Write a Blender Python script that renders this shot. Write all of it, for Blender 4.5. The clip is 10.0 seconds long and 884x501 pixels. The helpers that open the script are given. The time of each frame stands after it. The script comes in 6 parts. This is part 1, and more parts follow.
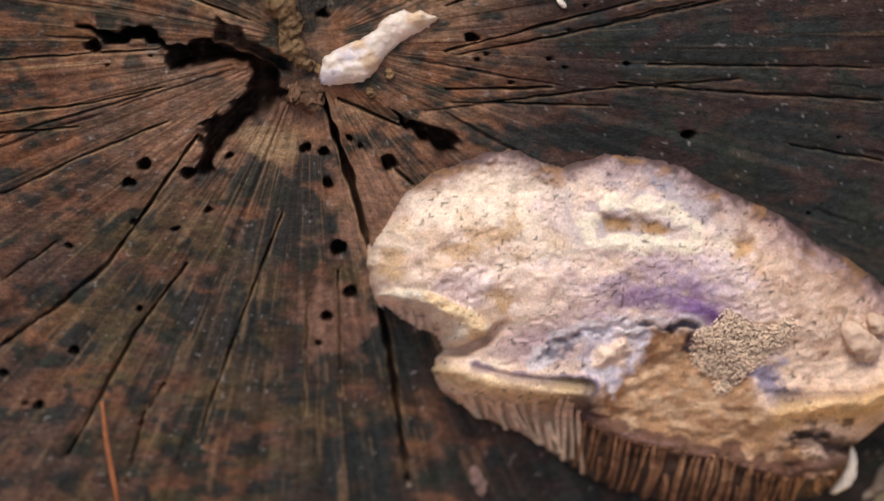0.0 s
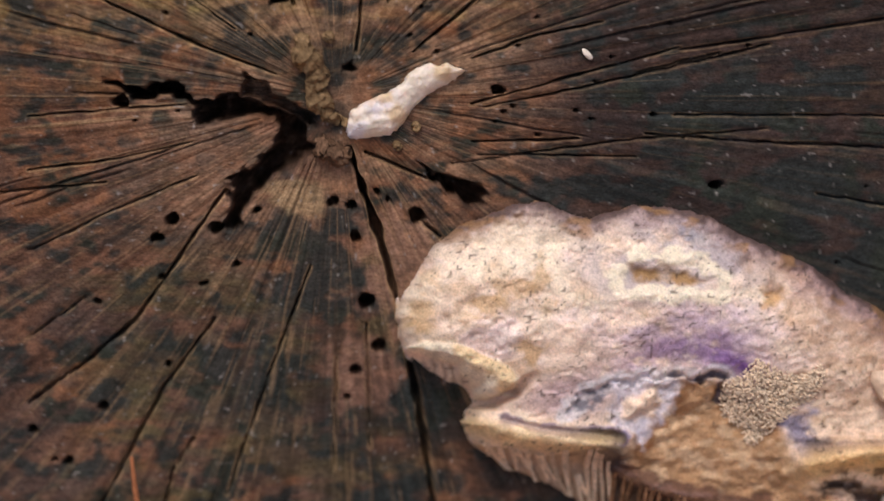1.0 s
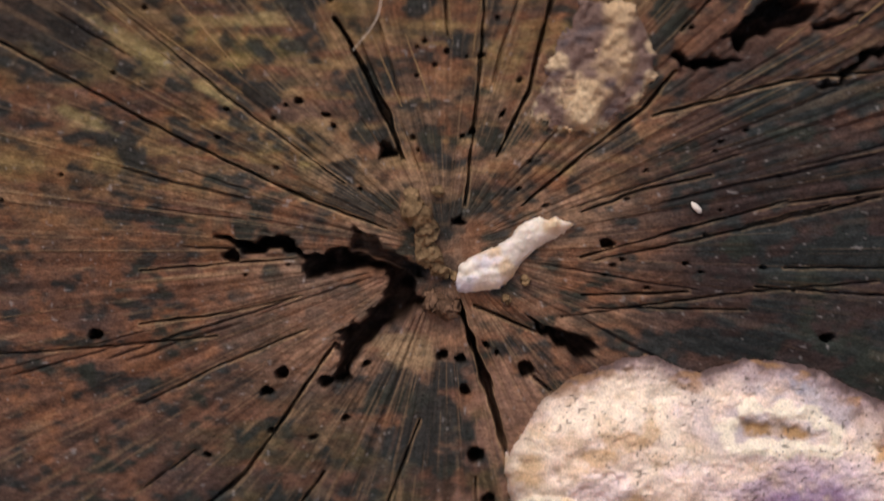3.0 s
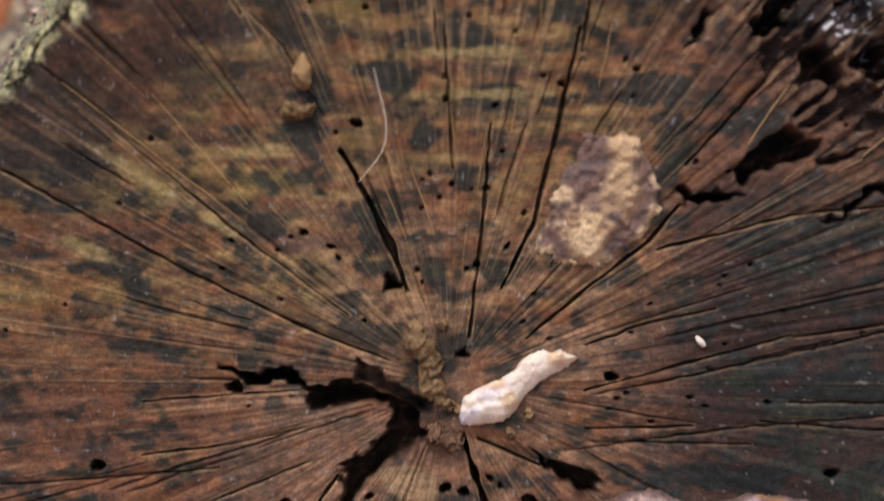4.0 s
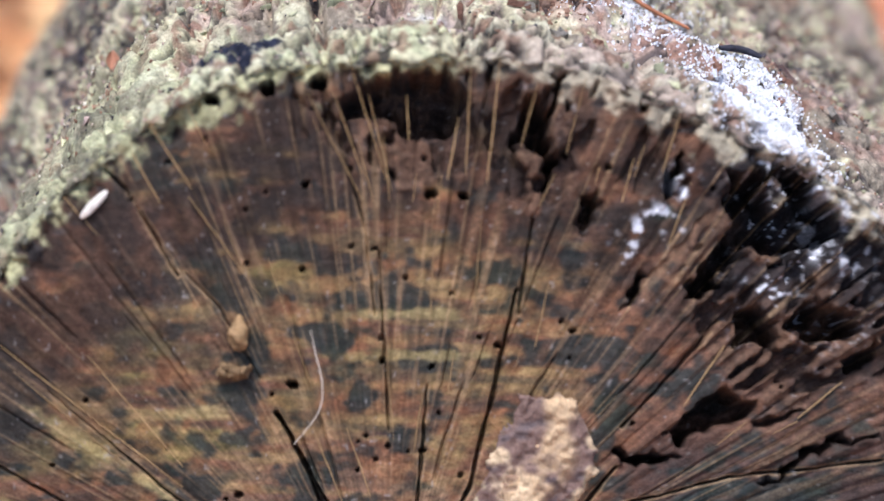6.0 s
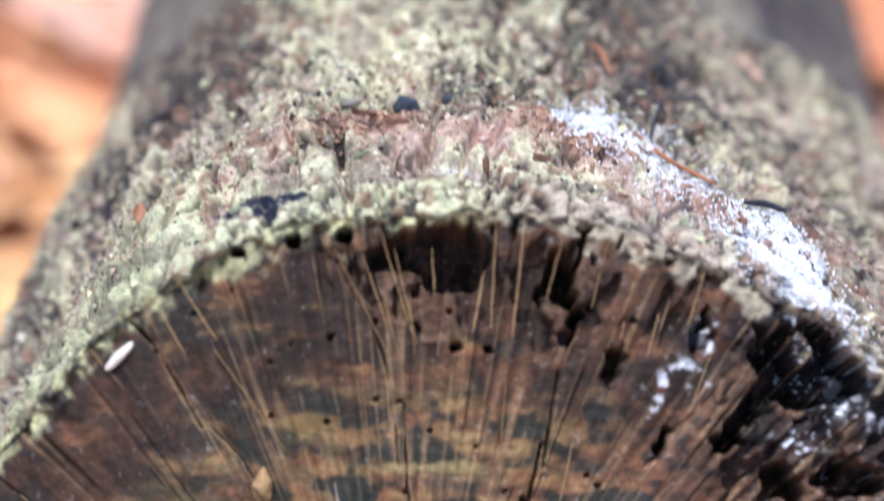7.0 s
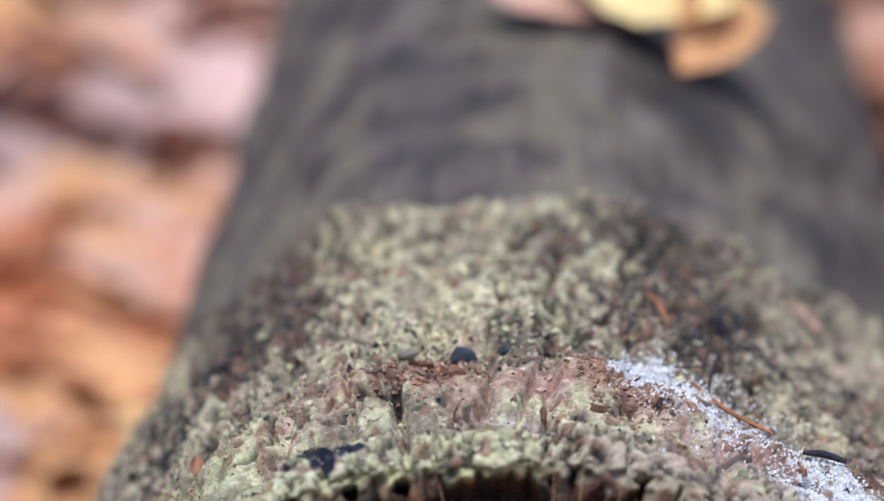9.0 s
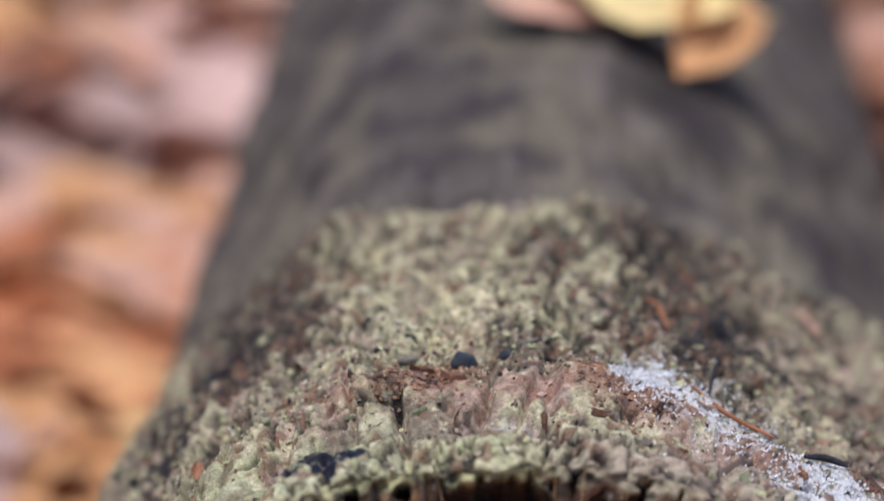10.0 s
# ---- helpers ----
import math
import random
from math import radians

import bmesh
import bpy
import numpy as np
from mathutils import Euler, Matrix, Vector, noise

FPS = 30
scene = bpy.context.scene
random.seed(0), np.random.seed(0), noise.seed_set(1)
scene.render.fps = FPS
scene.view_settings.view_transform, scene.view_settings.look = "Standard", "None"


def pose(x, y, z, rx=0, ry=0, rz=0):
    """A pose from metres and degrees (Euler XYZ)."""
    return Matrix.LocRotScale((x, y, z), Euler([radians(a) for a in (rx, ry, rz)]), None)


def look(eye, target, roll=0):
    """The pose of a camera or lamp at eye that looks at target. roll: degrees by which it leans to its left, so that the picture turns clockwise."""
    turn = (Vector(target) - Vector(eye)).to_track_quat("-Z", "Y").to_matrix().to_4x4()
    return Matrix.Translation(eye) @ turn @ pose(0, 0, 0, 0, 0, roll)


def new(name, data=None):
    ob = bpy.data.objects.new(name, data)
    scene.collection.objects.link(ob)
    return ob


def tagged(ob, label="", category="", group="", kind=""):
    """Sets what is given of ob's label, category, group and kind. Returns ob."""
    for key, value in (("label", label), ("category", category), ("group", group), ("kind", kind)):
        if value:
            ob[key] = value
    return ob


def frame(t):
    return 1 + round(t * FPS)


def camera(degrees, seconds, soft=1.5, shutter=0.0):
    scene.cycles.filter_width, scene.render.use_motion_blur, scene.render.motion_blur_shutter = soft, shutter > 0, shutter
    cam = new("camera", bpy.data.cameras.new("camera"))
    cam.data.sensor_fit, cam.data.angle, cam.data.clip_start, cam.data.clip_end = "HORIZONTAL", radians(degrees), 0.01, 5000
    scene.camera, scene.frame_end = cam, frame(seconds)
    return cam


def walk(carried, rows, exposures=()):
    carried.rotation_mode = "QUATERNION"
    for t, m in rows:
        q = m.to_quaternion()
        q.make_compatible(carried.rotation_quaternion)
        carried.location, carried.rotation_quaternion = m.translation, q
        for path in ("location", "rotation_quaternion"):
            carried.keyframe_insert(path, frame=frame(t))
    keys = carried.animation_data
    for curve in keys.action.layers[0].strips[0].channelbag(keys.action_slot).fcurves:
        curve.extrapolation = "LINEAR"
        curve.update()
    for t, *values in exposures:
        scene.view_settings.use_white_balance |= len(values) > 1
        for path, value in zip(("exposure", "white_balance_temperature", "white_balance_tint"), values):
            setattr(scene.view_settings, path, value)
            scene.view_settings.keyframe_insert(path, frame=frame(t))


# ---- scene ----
# ---------------------------------------------------------------- camera
MM = 0.001
PITH = 0.175                     # height of the pith over the ground
SLANT = 19.0                     # degrees by which the sawn end leans back
TILT = pose(0, 0, PITH, -SLANT)  # the plane of the sawn end: x across, z up along it, y into the wood
EYE = (-0.003, -0.3807, 0.4822)
cam = camera(20, 10.0, soft=1.5, shutter=0.5)
cam.data.dof.use_dof = True
cam.data.dof.focus_distance = 0.492
cam.data.dof.aperture_fstop = 7.0
PATH = [
    (0.0, pose(*EYE, 46.437, -2.162, -2.578)),
    (0.5, pose(*EYE, 46.916, -1.957, -2.772)),
    (1.0, pose(*EYE, 47.629, -1.378, -2.433)),
    (1.5, pose(*EYE, 48.315, -0.938, -2.166)),
    (2.0, pose(*EYE, 49.792, 0.174, -0.908)),
    (2.2, pose(*EYE, 49.975, 0.049, -0.723)),
    (3.3, pose(*EYE, 52.154, 0.352, -0.542)),
    (3.5, pose(*EYE, 52.983, 0.265, -0.454)),
    (4.0, pose(*EYE, 54.147, 0.090, -0.308)),
    (4.5, pose(*EYE, 56.475, -0.424, -1.231)),
    (5.0, pose(*EYE, 58.015, -0.537, -1.567)),
    (5.5, pose(*EYE, 59.386, -0.758, -1.408)),
    (5.7, pose(*EYE, 59.728, -0.766, -1.522)),
    (6.8, pose(*EYE, 62.502, -0.662, -1.086)),
    (7.0, pose(*EYE, 63.624, -0.677, -0.884)),
    (7.5, pose(*EYE, 65.125, -0.352, -0.639)),
    (8.0, pose(*EYE, 67.456, -0.356, 0.198)),
    (8.5, pose(*EYE, 68.464, -0.154, 0.383)),
    (9.0, pose(*EYE, 69.353, 0.015, 0.238)),
    (9.5, pose(*EYE, 68.750, 0.180, 0.215)),
    (10.0, pose(*EYE, 69.466, 0.188, 0.180)),
]
walk(cam, PATH, [(0.0, -0.13, 6650, 15), (2.0, -0.27, 6650, 15), (3.5, -0.23, 6650, 17), (4.0, 0.08, 6600, 17), (4.5, 0.22, 6500, 18), (5.5, 0.54, 5900, 15), (7.0, 0.84, 5450, 10), (7.5, 0.85, 5450, 10), (8.5, 0.45, 5450, 9), (9.0, 0.25, 5650, 9), (10.0, -0.03, 5950, 11)])

# ---------------------------------------------------------------- daylight under a bright overcast sky
SUN_ELEV, SUN_TURN = 76, 200
world = bpy.data.worlds.new("world")
scene.world = world
world.use_nodes = True
wn = world.node_tree.nodes
sky = wn.new("ShaderNodeTexSky")
sky.sky_type, sky.sun_disc = "NISHITA", False
sky.sun_elevation, sky.sun_rotation = radians(SUN_ELEV), radians(SUN_TURN)
sky.dust_density, sky.air_density = 3.0, 1.0
world.node_tree.links.new(sky.outputs[0], wn["Background"].inputs[0])
wn["Background"].inputs[1].default_value = 0.115
sun = new("sun", bpy.data.lights.new("sun", "SUN"))
sun.data.energy, sun.data.angle, sun.data.color = 2.75, radians(26), (1.0, 0.95, 0.88)
sun.matrix_world = look((-0.35, -0.45, 2.6), (0, 0, 0.2))


# ---------------------------------------------------------------- numeric noise
def lattice(ix, iy, iz, seed):
    h = (ix.astype(np.uint32) * np.uint32(374761393) + iy.astype(np.uint32) * np.uint32(668265263)
         + iz.astype(np.uint32) * np.uint32(2147483647) + np.uint32(seed * 7919 + 13))
    h = (h ^ (h >> np.uint32(13))) * np.uint32(1274126177)
    h = (h ^ (h >> np.uint32(16))) * np.uint32(2246822519)
    return ((h ^ (h >> np.uint32(13))) & np.uint32(0xFFFFFF)).astype(np.float64) / 0xFFFFFF


def vnoise(x, y, z=0.0, seed=0):
    """Smooth value noise, -1 to 1."""
    flat = np.isscalar(z) and z == 0
    x, y = np.broadcast_arrays(np.asarray(x, float), np.asarray(y, float))
    z = np.zeros((1,) * x.ndim) if flat else np.asarray(z, float)
    ix, iy, iz = (np.floor(a).astype(np.int64) for a in (x, y, z))
    fx, fy, fz = x - ix, y - iy, z - iz
    sx, sy, sz = (a * a * (3 - 2 * a) for a in (fx, fy, fz))
    out = 0.0
    for cx in (0, 1):
        wx = sx if cx else 1 - sx
        for cy in (0, 1):
            wy = sy if cy else 1 - sy
            for cz in ((0,) if flat else (0, 1)):
                wz = 1.0 if flat else (sz if cz else 1 - sz)
                out = out + wx * wy * wz * lattice(ix + cx, iy + cy, iz + cz, seed)
    return out * 2 - 1


def fbm(x, y, z=0.0, seed=0, octaves=3):
    total, amp = 0.0, 1.0
    for k in range(octaves):
        s = 2.03 ** k
        total = total + amp * vnoise(np.asarray(x) * s, np.asarray(y) * s, z if np.isscalar(z) and z == 0 else np.asarray(z) * s, seed + k)
        amp *= 0.5
    return total / 1.6


def smooth(a, lo, hi):
    t = np.clip((a - lo) / (hi - lo), 0, 1)
    return t * t * (3 - 2 * t)


def seg_dist(x, z, ax, az, bx, bz):
    dx, dz = bx - ax, bz - az
    t = np.clip(((x - ax) * dx + (z - az) * dz) / (dx * dx + dz * dz + 1e-12), 0, 1)
    return np.hypot(x - ax - t * dx, z - az - t * dz), t


def line_dist(x, z, pts):
    """Distance to a polyline and the fraction along it."""
    best, along = np.full(x.shape, 1e9), np.zeros(x.shape)
    n = len(pts) - 1
    for k in range(n):
        d, t = seg_dist(x, z, *pts[k], *pts[k + 1])
        near = d < best
        best, along = np.where(near, d, best), np.where(near, (k + t) / n, along)
    return best, along


def poly_depth(x, z, pts):
    """Signed distance into a polygon: positive inside."""
    inside, best = np.zeros(x.shape, bool), np.full(x.shape, 1e9)
    n = len(pts)
    for k in range(n):
        (ax, az), (bx, bz) = pts[k], pts[(k + 1) % n]
        best = np.minimum(best, seg_dist(x, z, ax, az, bx, bz)[0])
        cross = ((az > z) != (bz > z)) & (x < (bx - ax) * (z - az) / (bz - az + 1e-12) + ax)
        inside ^= cross
    return np.where(inside, best, -best)


def blend(col, other, w):
    return col * (1 - w[..., None]) + np.array(other) * w[..., None]


# ---------------------------------------------------------------- materials
def material(name, rough=0.8, tint="", base=(0.5, 0.5, 0.5), grain=(), bump=0.0, bump_scale=900.0, spec=0.3,
             stretch=(1, 1, 1), subsurface=0.0, vary=0.0):
    """Principled material. tint: a colour attribute with the pigment and any painted shade; grain: (scale, strength)
    rows of fine mottling.
    """
    m = bpy.data.materials.new(name)
    m.use_nodes = True
    nt = m.node_tree
    n, l = nt.nodes, nt.links
    p = n["Principled BSDF"]
    p.inputs["Roughness"].default_value = rough
    p.inputs["Specular IOR Level"].default_value = spec
    if subsurface:
        p.inputs["Subsurface Weight"].default_value = subsurface
        p.inputs["Subsurface Radius"].default_value = (0.004, 0.002, 0.001)
        p.inputs["Subsurface Scale"].default_value = 1.0
    co = n.new("ShaderNodeTexCoord")
    mp = n.new("ShaderNodeMapping")
    mp.inputs["Scale"].default_value = stretch
    l.new(co.outputs["Object"], mp.inputs["Vector"])
    if tint:
        a = n.new("ShaderNodeAttribute")
        a.attribute_name = tint
        out = a.outputs["Color"]
    else:
        rgb = n.new("ShaderNodeRGB")
        rgb.outputs[0].default_value = (*base, 1)
        out = rgb.outputs[0]
    for scale, strength in grain:
        t = n.new("ShaderNodeTexNoise")
        t.inputs["Scale"].default_value, t.inputs["Detail"].default_value = scale, 4
        l.new(mp.outputs[0], t.inputs["Vector"])
        r = n.new("ShaderNodeMapRange")
        r.inputs["From Min"].default_value, r.inputs["From Max"].default_value = 0.3, 0.7
        r.inputs["To Min"].default_value, r.inputs["To Max"].default_value = 1 - strength, 1 + strength
        l.new(t.outputs["Fac"], r.inputs["Value"])
        x = n.new("ShaderNodeMix")
        x.data_type, x.blend_type = "RGBA", "MULTIPLY"
        x.inputs["Factor"].default_value = 1.0
        l.new(out, x.inputs["A"])
        l.new(r.outputs[0], x.inputs["B"])
        out = x.outputs["Result"]
    if vary:
        oi = n.new("ShaderNodeObjectInfo")
        hs = n.new("ShaderNodeHueSaturation")
        r = n.new("ShaderNodeMapRange")
        r.inputs["To Min"].default_value, r.inputs["To Max"].default_value = 1 - vary, 1 + vary
        l.new(oi.outputs["Random"], r.inputs["Value"])
        l.new(r.outputs[0], hs.inputs["Value"])
        l.new(out, hs.inputs["Color"])
        out = hs.outputs["Color"]
    l.new(out, p.inputs["Base Color"])
    if bump:
        t = n.new("ShaderNodeTexNoise")
        t.inputs["Scale"].default_value, t.inputs["Detail"].default_value = bump_scale, 5
        l.new(mp.outputs[0], t.inputs["Vector"])
        b = n.new("ShaderNodeBump")
        b.inputs["Strength"].default_value, b.inputs["Distance"].default_value = bump, 0.0006
        l.new(t.outputs["Fac"], b.inputs["Height"])
        l.new(b.outputs[0], p.inputs["Normal"])
    return m


M_WOOD = material("weathered_end_grain", 0.85, tint="tint", grain=((700, 0.32), (2400, 0.3)), bump=0.6, bump_scale=1500,
                  spec=0.15, stretch=(0.8, 1, 1.15))
M_BARK = material("lichened_bark", 0.92, tint="tint", grain=((600, 0.3), (2200, 0.25)), bump=0.9, bump_scale=1300, spec=0.15)
M_CRUMB = material("bark_crumb", 0.92, tint="tint", grain=((900, 0.3),), bump=0.5, spec=0.15)
M_FUNGUS = material("bracket_flesh", 0.78, tint="tint", grain=((500, 0.10), (2200, 0.18)), bump=0.4, bump_scale=1800, spec=0.25,
                    subsurface=0.08)
M_GILL = material("gill_tan", 0.85, base=(0.31, 0.175, 0.095), grain=((300, 0.45), (1500, 0.3)), bump=0.7, spec=0.15, vary=0.45)
M_LEAF = material("dry_leaf", 0.6, tint="tint", grain=((60, 0.25), (300, 0.2)), bump=0.4, bump_scale=200, spec=0.4)
M_SOIL = material("woodland_soil", 0.95, base=(0.24, 0.13, 0.075), grain=((3, 0.35), (9, 0.5), (70, 0.5)), bump=1.0, bump_scale=120, spec=0.1)
M_SEED = material("pale_seed", 0.6, base=(0.78, 0.70, 0.60), grain=((900, 0.15),), bump=0.4, spec=0.3)
M_HAIR = material("pale_fibre", 0.5, base=(0.72, 0.62, 0.50), spec=0.4)
M_NEEDLE = material("dry_needle", 0.6, base=(0.33, 0.12, 0.05), grain=((400, 0.3),), spec=0.3)
M_BUD = material("blue_black_bud", 0.45, base=(0.035, 0.042, 0.06), grain=((500, 0.4),), bump=0.5, spec=0.4)
M_TWIG = material("dark_fibres", 0.9, base=(0.035, 0.034, 0.045), grain=((600, 0.4),), bump=0.5, spec=0.2)


# ---------------------------------------------------------------- mesh helpers
def mesh_from(name, verts, faces, col=None, shade=True):
    me = bpy.data.meshes.new(name)
    verts, faces = np.asarray(verts, np.float32), np.asarray(faces, np.int32)
    k = faces.shape[1]
    me.vertices.add(len(verts))
    me.vertices.foreach_set("co", verts.ravel())
    me.loops.add(faces.size)
    me.loops.foreach_set("vertex_index", faces.ravel())
    me.polygons.add(len(faces))
    me.polygons.foreach_set("loop_start", np.arange(0, faces.size, k, dtype=np.int32))
    me.polygons.foreach_set("use_smooth", np.full(len(faces), shade))
    if col is not None:
        at = me.attributes.new("tint", "FLOAT_COLOR", "POINT")
        rgba = np.ones((len(verts), 4), np.float32)
        rgba[:, :3] = np.clip(col, 0.002, 0.95)
        at.data.foreach_set("color", rgba.ravel())
    me.update(calc_edges=True)
    me.validate()
    return me


def grid_faces(rows, cols, wrap=False):
    a = np.arange(rows * cols).reshape(rows, cols)
    b = np.concatenate([a, a[:, :1]], 1) if wrap else a
    return np.stack([b[:-1, :-1], b[:-1, 1:], b[1:, 1:], b[1:, :-1]], -1).reshape(-1, 4)


def part(name, data, mat, parent, label=""):
    """Links a bmesh or mesh as one object under a thing or a part."""
    if isinstance(data, bmesh.types.BMesh):
        me = bpy.data.meshes.new(name)
        data.to_mesh(me)
        data.free()
        data = me
    if mat and not data.materials:
        data.materials.append(mat)
    ob = new(name, data)
    ob.parent = parent
    return tagged(ob, label)


def thing(name, data, mat, label, category, group="", kind="", m=None):
    ob = part(name, data, mat, None) if data is not None else new(name)
    if m is not None:
        ob.matrix_world = m
    return tagged(ob, label, category, group, kind)


def tube(path, radii, sides=8):
    """A swept tube with closed tips: verts and quads."""
    path = [Vector(q) for q in path]
    verts, rows = [], len(path)
    for k, c in enumerate(path):
        d = (path[min(k + 1, rows - 1)] - path[max(k - 1, 0)]).normalized()
        u = d.orthogonal().normalized()
        w = d.cross(u)
        for s in range(sides):
            a = 2 * math.pi * s / sides
            verts.append(c + radii[k] * (u * math.cos(a) + w * math.sin(a)))
    f = grid_faces(rows, sides, True)
    return np.array([tuple(v) for v in verts]), f


# ---------------------------------------------------------------- the log: outline of the cut end
RIM_TURN = [-180, -147, -117, -90, -63, -43, -28, -14, 0, 16.6, 31, 38, 48, 72, 90, 117, 147, 180]
RIM_MM = [150, 135, 126, 108, 103, 104, 109.5, 114.3, 113.2, 117.7, 118, 121.7, 125.5, 138, 147, 160, 158, 150]


def rim(turn):
    """Radius of the log in mm at an angle in degrees from straight up, to the right."""
    s = 0.0
    for k, w in ((-4, 0.15), (-2, 0.2), (0, 0.3), (2, 0.2), (4, 0.15)):
        s = s + w * np.interp((np.asarray(turn) + k + 180) % 360 - 180, RIM_TURN, RIM_MM)
    return s


# openings of the rotten heart and the beetle galleries: mm from the pith, depth in mm
HEART = [(-44.9, 4), (-40, 3.4), (-36.7, 2.5), (-34.5, 4), (-31.7, 3.6), (-29.1, 1.9), (-29.1, 0.5), (-26.9, -0.3), (-23.6, 0), (-22.5, 1.2), (-19.2, 1.3), (-17.9, -0.4), (-13.8, -1.4), (-8.3, -3.3), (-5.9, -5.7), (-5.9, -9), (-3.4, -11.4), (-7.3, -13.2), (-11.8, -16.1), (-14.1, -18.5), (-16.9, -20.8), (-18.1, -23.8), (-18.8, -27.5), (-22.1, -28), (-23.8, -27.4), (-21.5, -25.6), (-21.1, -23.2), (-21.7, -20.2), (-20.8, -18.4), (-22.4, -17.2), (-19.6, -15.8), (-16.2, -13.9), (-12.9, -11.3), (-11.5, -9.5), (-10.9, -6.6), (-11.6, -4.5), (-13.8, -4), (-18.2, -4.1), (-21.5, -4.5), (-24.3, -5.2), (-25.5, -6.2), (-27.1, -5.8), (-27.4, -4), (-27.9, -1.9), (-29.7, -0.5), (-32.4, -0.2), (-35.7, 0.2), (-39.6, -0.3), (-40.6, 2), (-43.8, 3)]
LEDGE = [(-19, 1.5), (-18.3, 4), (-17.4, 5.2), (-13.7, 2.2), (-8.3, -0.8), (-4.1, -3.4), (-3.4, -5.3), (-5.9, -6.2), (-8.3, -3.7), (-13.8, -1.9), (-17.9, -0.9)]
HOLLOWS = [
    (HEART, 12), (LEDGE, 4.5), ([(15.5, -13.2), (21.2, -17.1), (27.9, -18.6), (29.7, -22.3), (26.9, -23.5), (21.2, -19.8)], 10),
    ([(1.2, 6.6), (3.3, 8), (3.9, 5.5), (1.8, 4.9)], 8),
    ([(-12.7, 18.4), (-8.3, 19.1), (-8, 20.8), (-10.4, 21.1), (-11.5, 22.6), (-12.6, 20.9)], 8),
]
HOLLOWS_SIDE = [
    ([(74.7, 63.6), (75.7, 65.2), (79.3, 67.9), (82, 69), (85.2, 66.8), (88.5, 65.7), (90.8, 62.4), (88.7, 60.8), (84.4, 60.3), (80.1, 59.7), (79, 61.9), (76.8, 62.5)], 14),
    ([(66, 66.8), (70.3, 67.1), (71.9, 65.7), (72.5, 63.6), (73.6, 62.3), (73.7, 59.7), (66.2, 59.6), (65.6, 62.5)], 12),
    ([(53.3, 42.2), (54.8, 44.9), (59, 48.2), (64.3, 51.5), (65.9, 51), (66.7, 49.3), (70.3, 48.8), (69.8, 46), (64.5, 43.8), (59.2, 42.2), (56, 39.2)], 11),
    ([(69.9, 44.3), (73.1, 46), (79.5, 47.3), (80.6, 46.5), (76.3, 44.9), (69.9, 43.1)], 5),
    ([(70.2, 32.6), (75.1, 33.7), (76.1, 36.3), (78.8, 37.1), (79.8, 39.3), (86.7, 42), (88.9, 40.6), (94.5, 43.5), (94.6, 42.4), (88.9, 39.6), (86.7, 40.4), (82, 38), (76.9, 34.3), (76.7, 33), (72.4, 32.1)], 8),
    ([(42.9, 39.2), (44.2, 40.8), (46.6, 38.5), (51.7, 38.5), (56.3, 37.8), (53.9, 36.5), (49.6, 36.1), (47.5, 35.8), (45.1, 37)], 9),
    ([(86.2, 55.7), (88.8, 58.1), (93.8, 61.3), (94, 56.7), (91.1, 54.6), (87.9, 53.5)], 10),
]
HOLLOWS_TOP = [
    ([(64.2, 93.7), (68.4, 93.5), (71.6, 93.2), (73.1, 94.6), (76, 95.3), (79, 92.6), (82.4, 87.3), (85.6, 85), (85.8, 80.9), (82.7, 78.5), (78.5, 77.9), (74.8, 76.8), (71, 77.4), (69.4, 78.5), (64.7, 75.3), (62.7, 71.2), (59.6, 68.8), (55.5, 68.8), (57.6, 72.3), (61.5, 77.5), (64.7, 83), (63.5, 87.3), (64.5, 90.5)], 13),
    ([(-8.7, 105.5), (-7.9, 107.4), (-5, 107.9), (-3.8, 110), (-1.9, 110.5), (-0.7, 111.5), (3.3, 111.3), (5.3, 112.6), (7.6, 111.6), (10.7, 111.8), (13.9, 110), (15.3, 108.6), (14.7, 105.1), (13.7, 101.3), (11.6, 99.4), (8.5, 100), (5.9, 99), (3.3, 99.4), (0.4, 102.7), (-4, 103.6), (-6.9, 103)], 13),
    ([(23, 96.5), (24.4, 103.2), (26.2, 106.9), (28.3, 107.1), (30, 105.3), (31, 106.6), (31.2, 111), (32.6, 111.2), (32.5, 106.1), (31, 103.2), (31, 99), (32.8, 95.6), (31.2, 90.3), (30, 89.2), (28.9, 92.6), (29.5, 95.3), (27.9, 97.6), (24.7, 97.7)], 13),
    ([(52, 91.8), (54.1, 94.1), (54.8, 97.4), (55.9, 96.9), (55.4, 92.6), (54.8, 88.6), (52.8, 87.7)], 9),
    ([(36.2, 81.4), (35.9, 84.3), (37.5, 88.2), (39.4, 89.5), (40.7, 87.5), (39.7, 84.1), (37.7, 81.3)], 6),
    ([(44.9, 66.3), (46.6, 71.2), (47.8, 73.9), (49.1, 73.6), (47.9, 69.9), (46.6, 67.3)], 9),
]
PLATES = [[(64.8, 73.7), (68.9, 78.4), (70.6, 77.2), (73.8, 77.9), (74.5, 76.6), (71.1, 74.9), (69.7, 72.7), (66.1, 70.5), (64.8, 71.6)],
          [(47.7, 68.6), (48.8, 73.4), (53, 76.6), (58.2, 82.2), (60.4, 86.5), (61.6, 88.6), (63.1, 87.3), (60.5, 82), (57.4, 77.7), (54.6, 72.5), (50, 67.5)],
          [(70.8, 91.4), (72.7, 92.6), (74, 91.4), (75, 87.3), (72.7, 84.6), (71.2, 86.2)],
          [(73.6, 62.3), (75.7, 63.3), (80.1, 59.6), (75.9, 59.2), (73.9, 59.6)]]
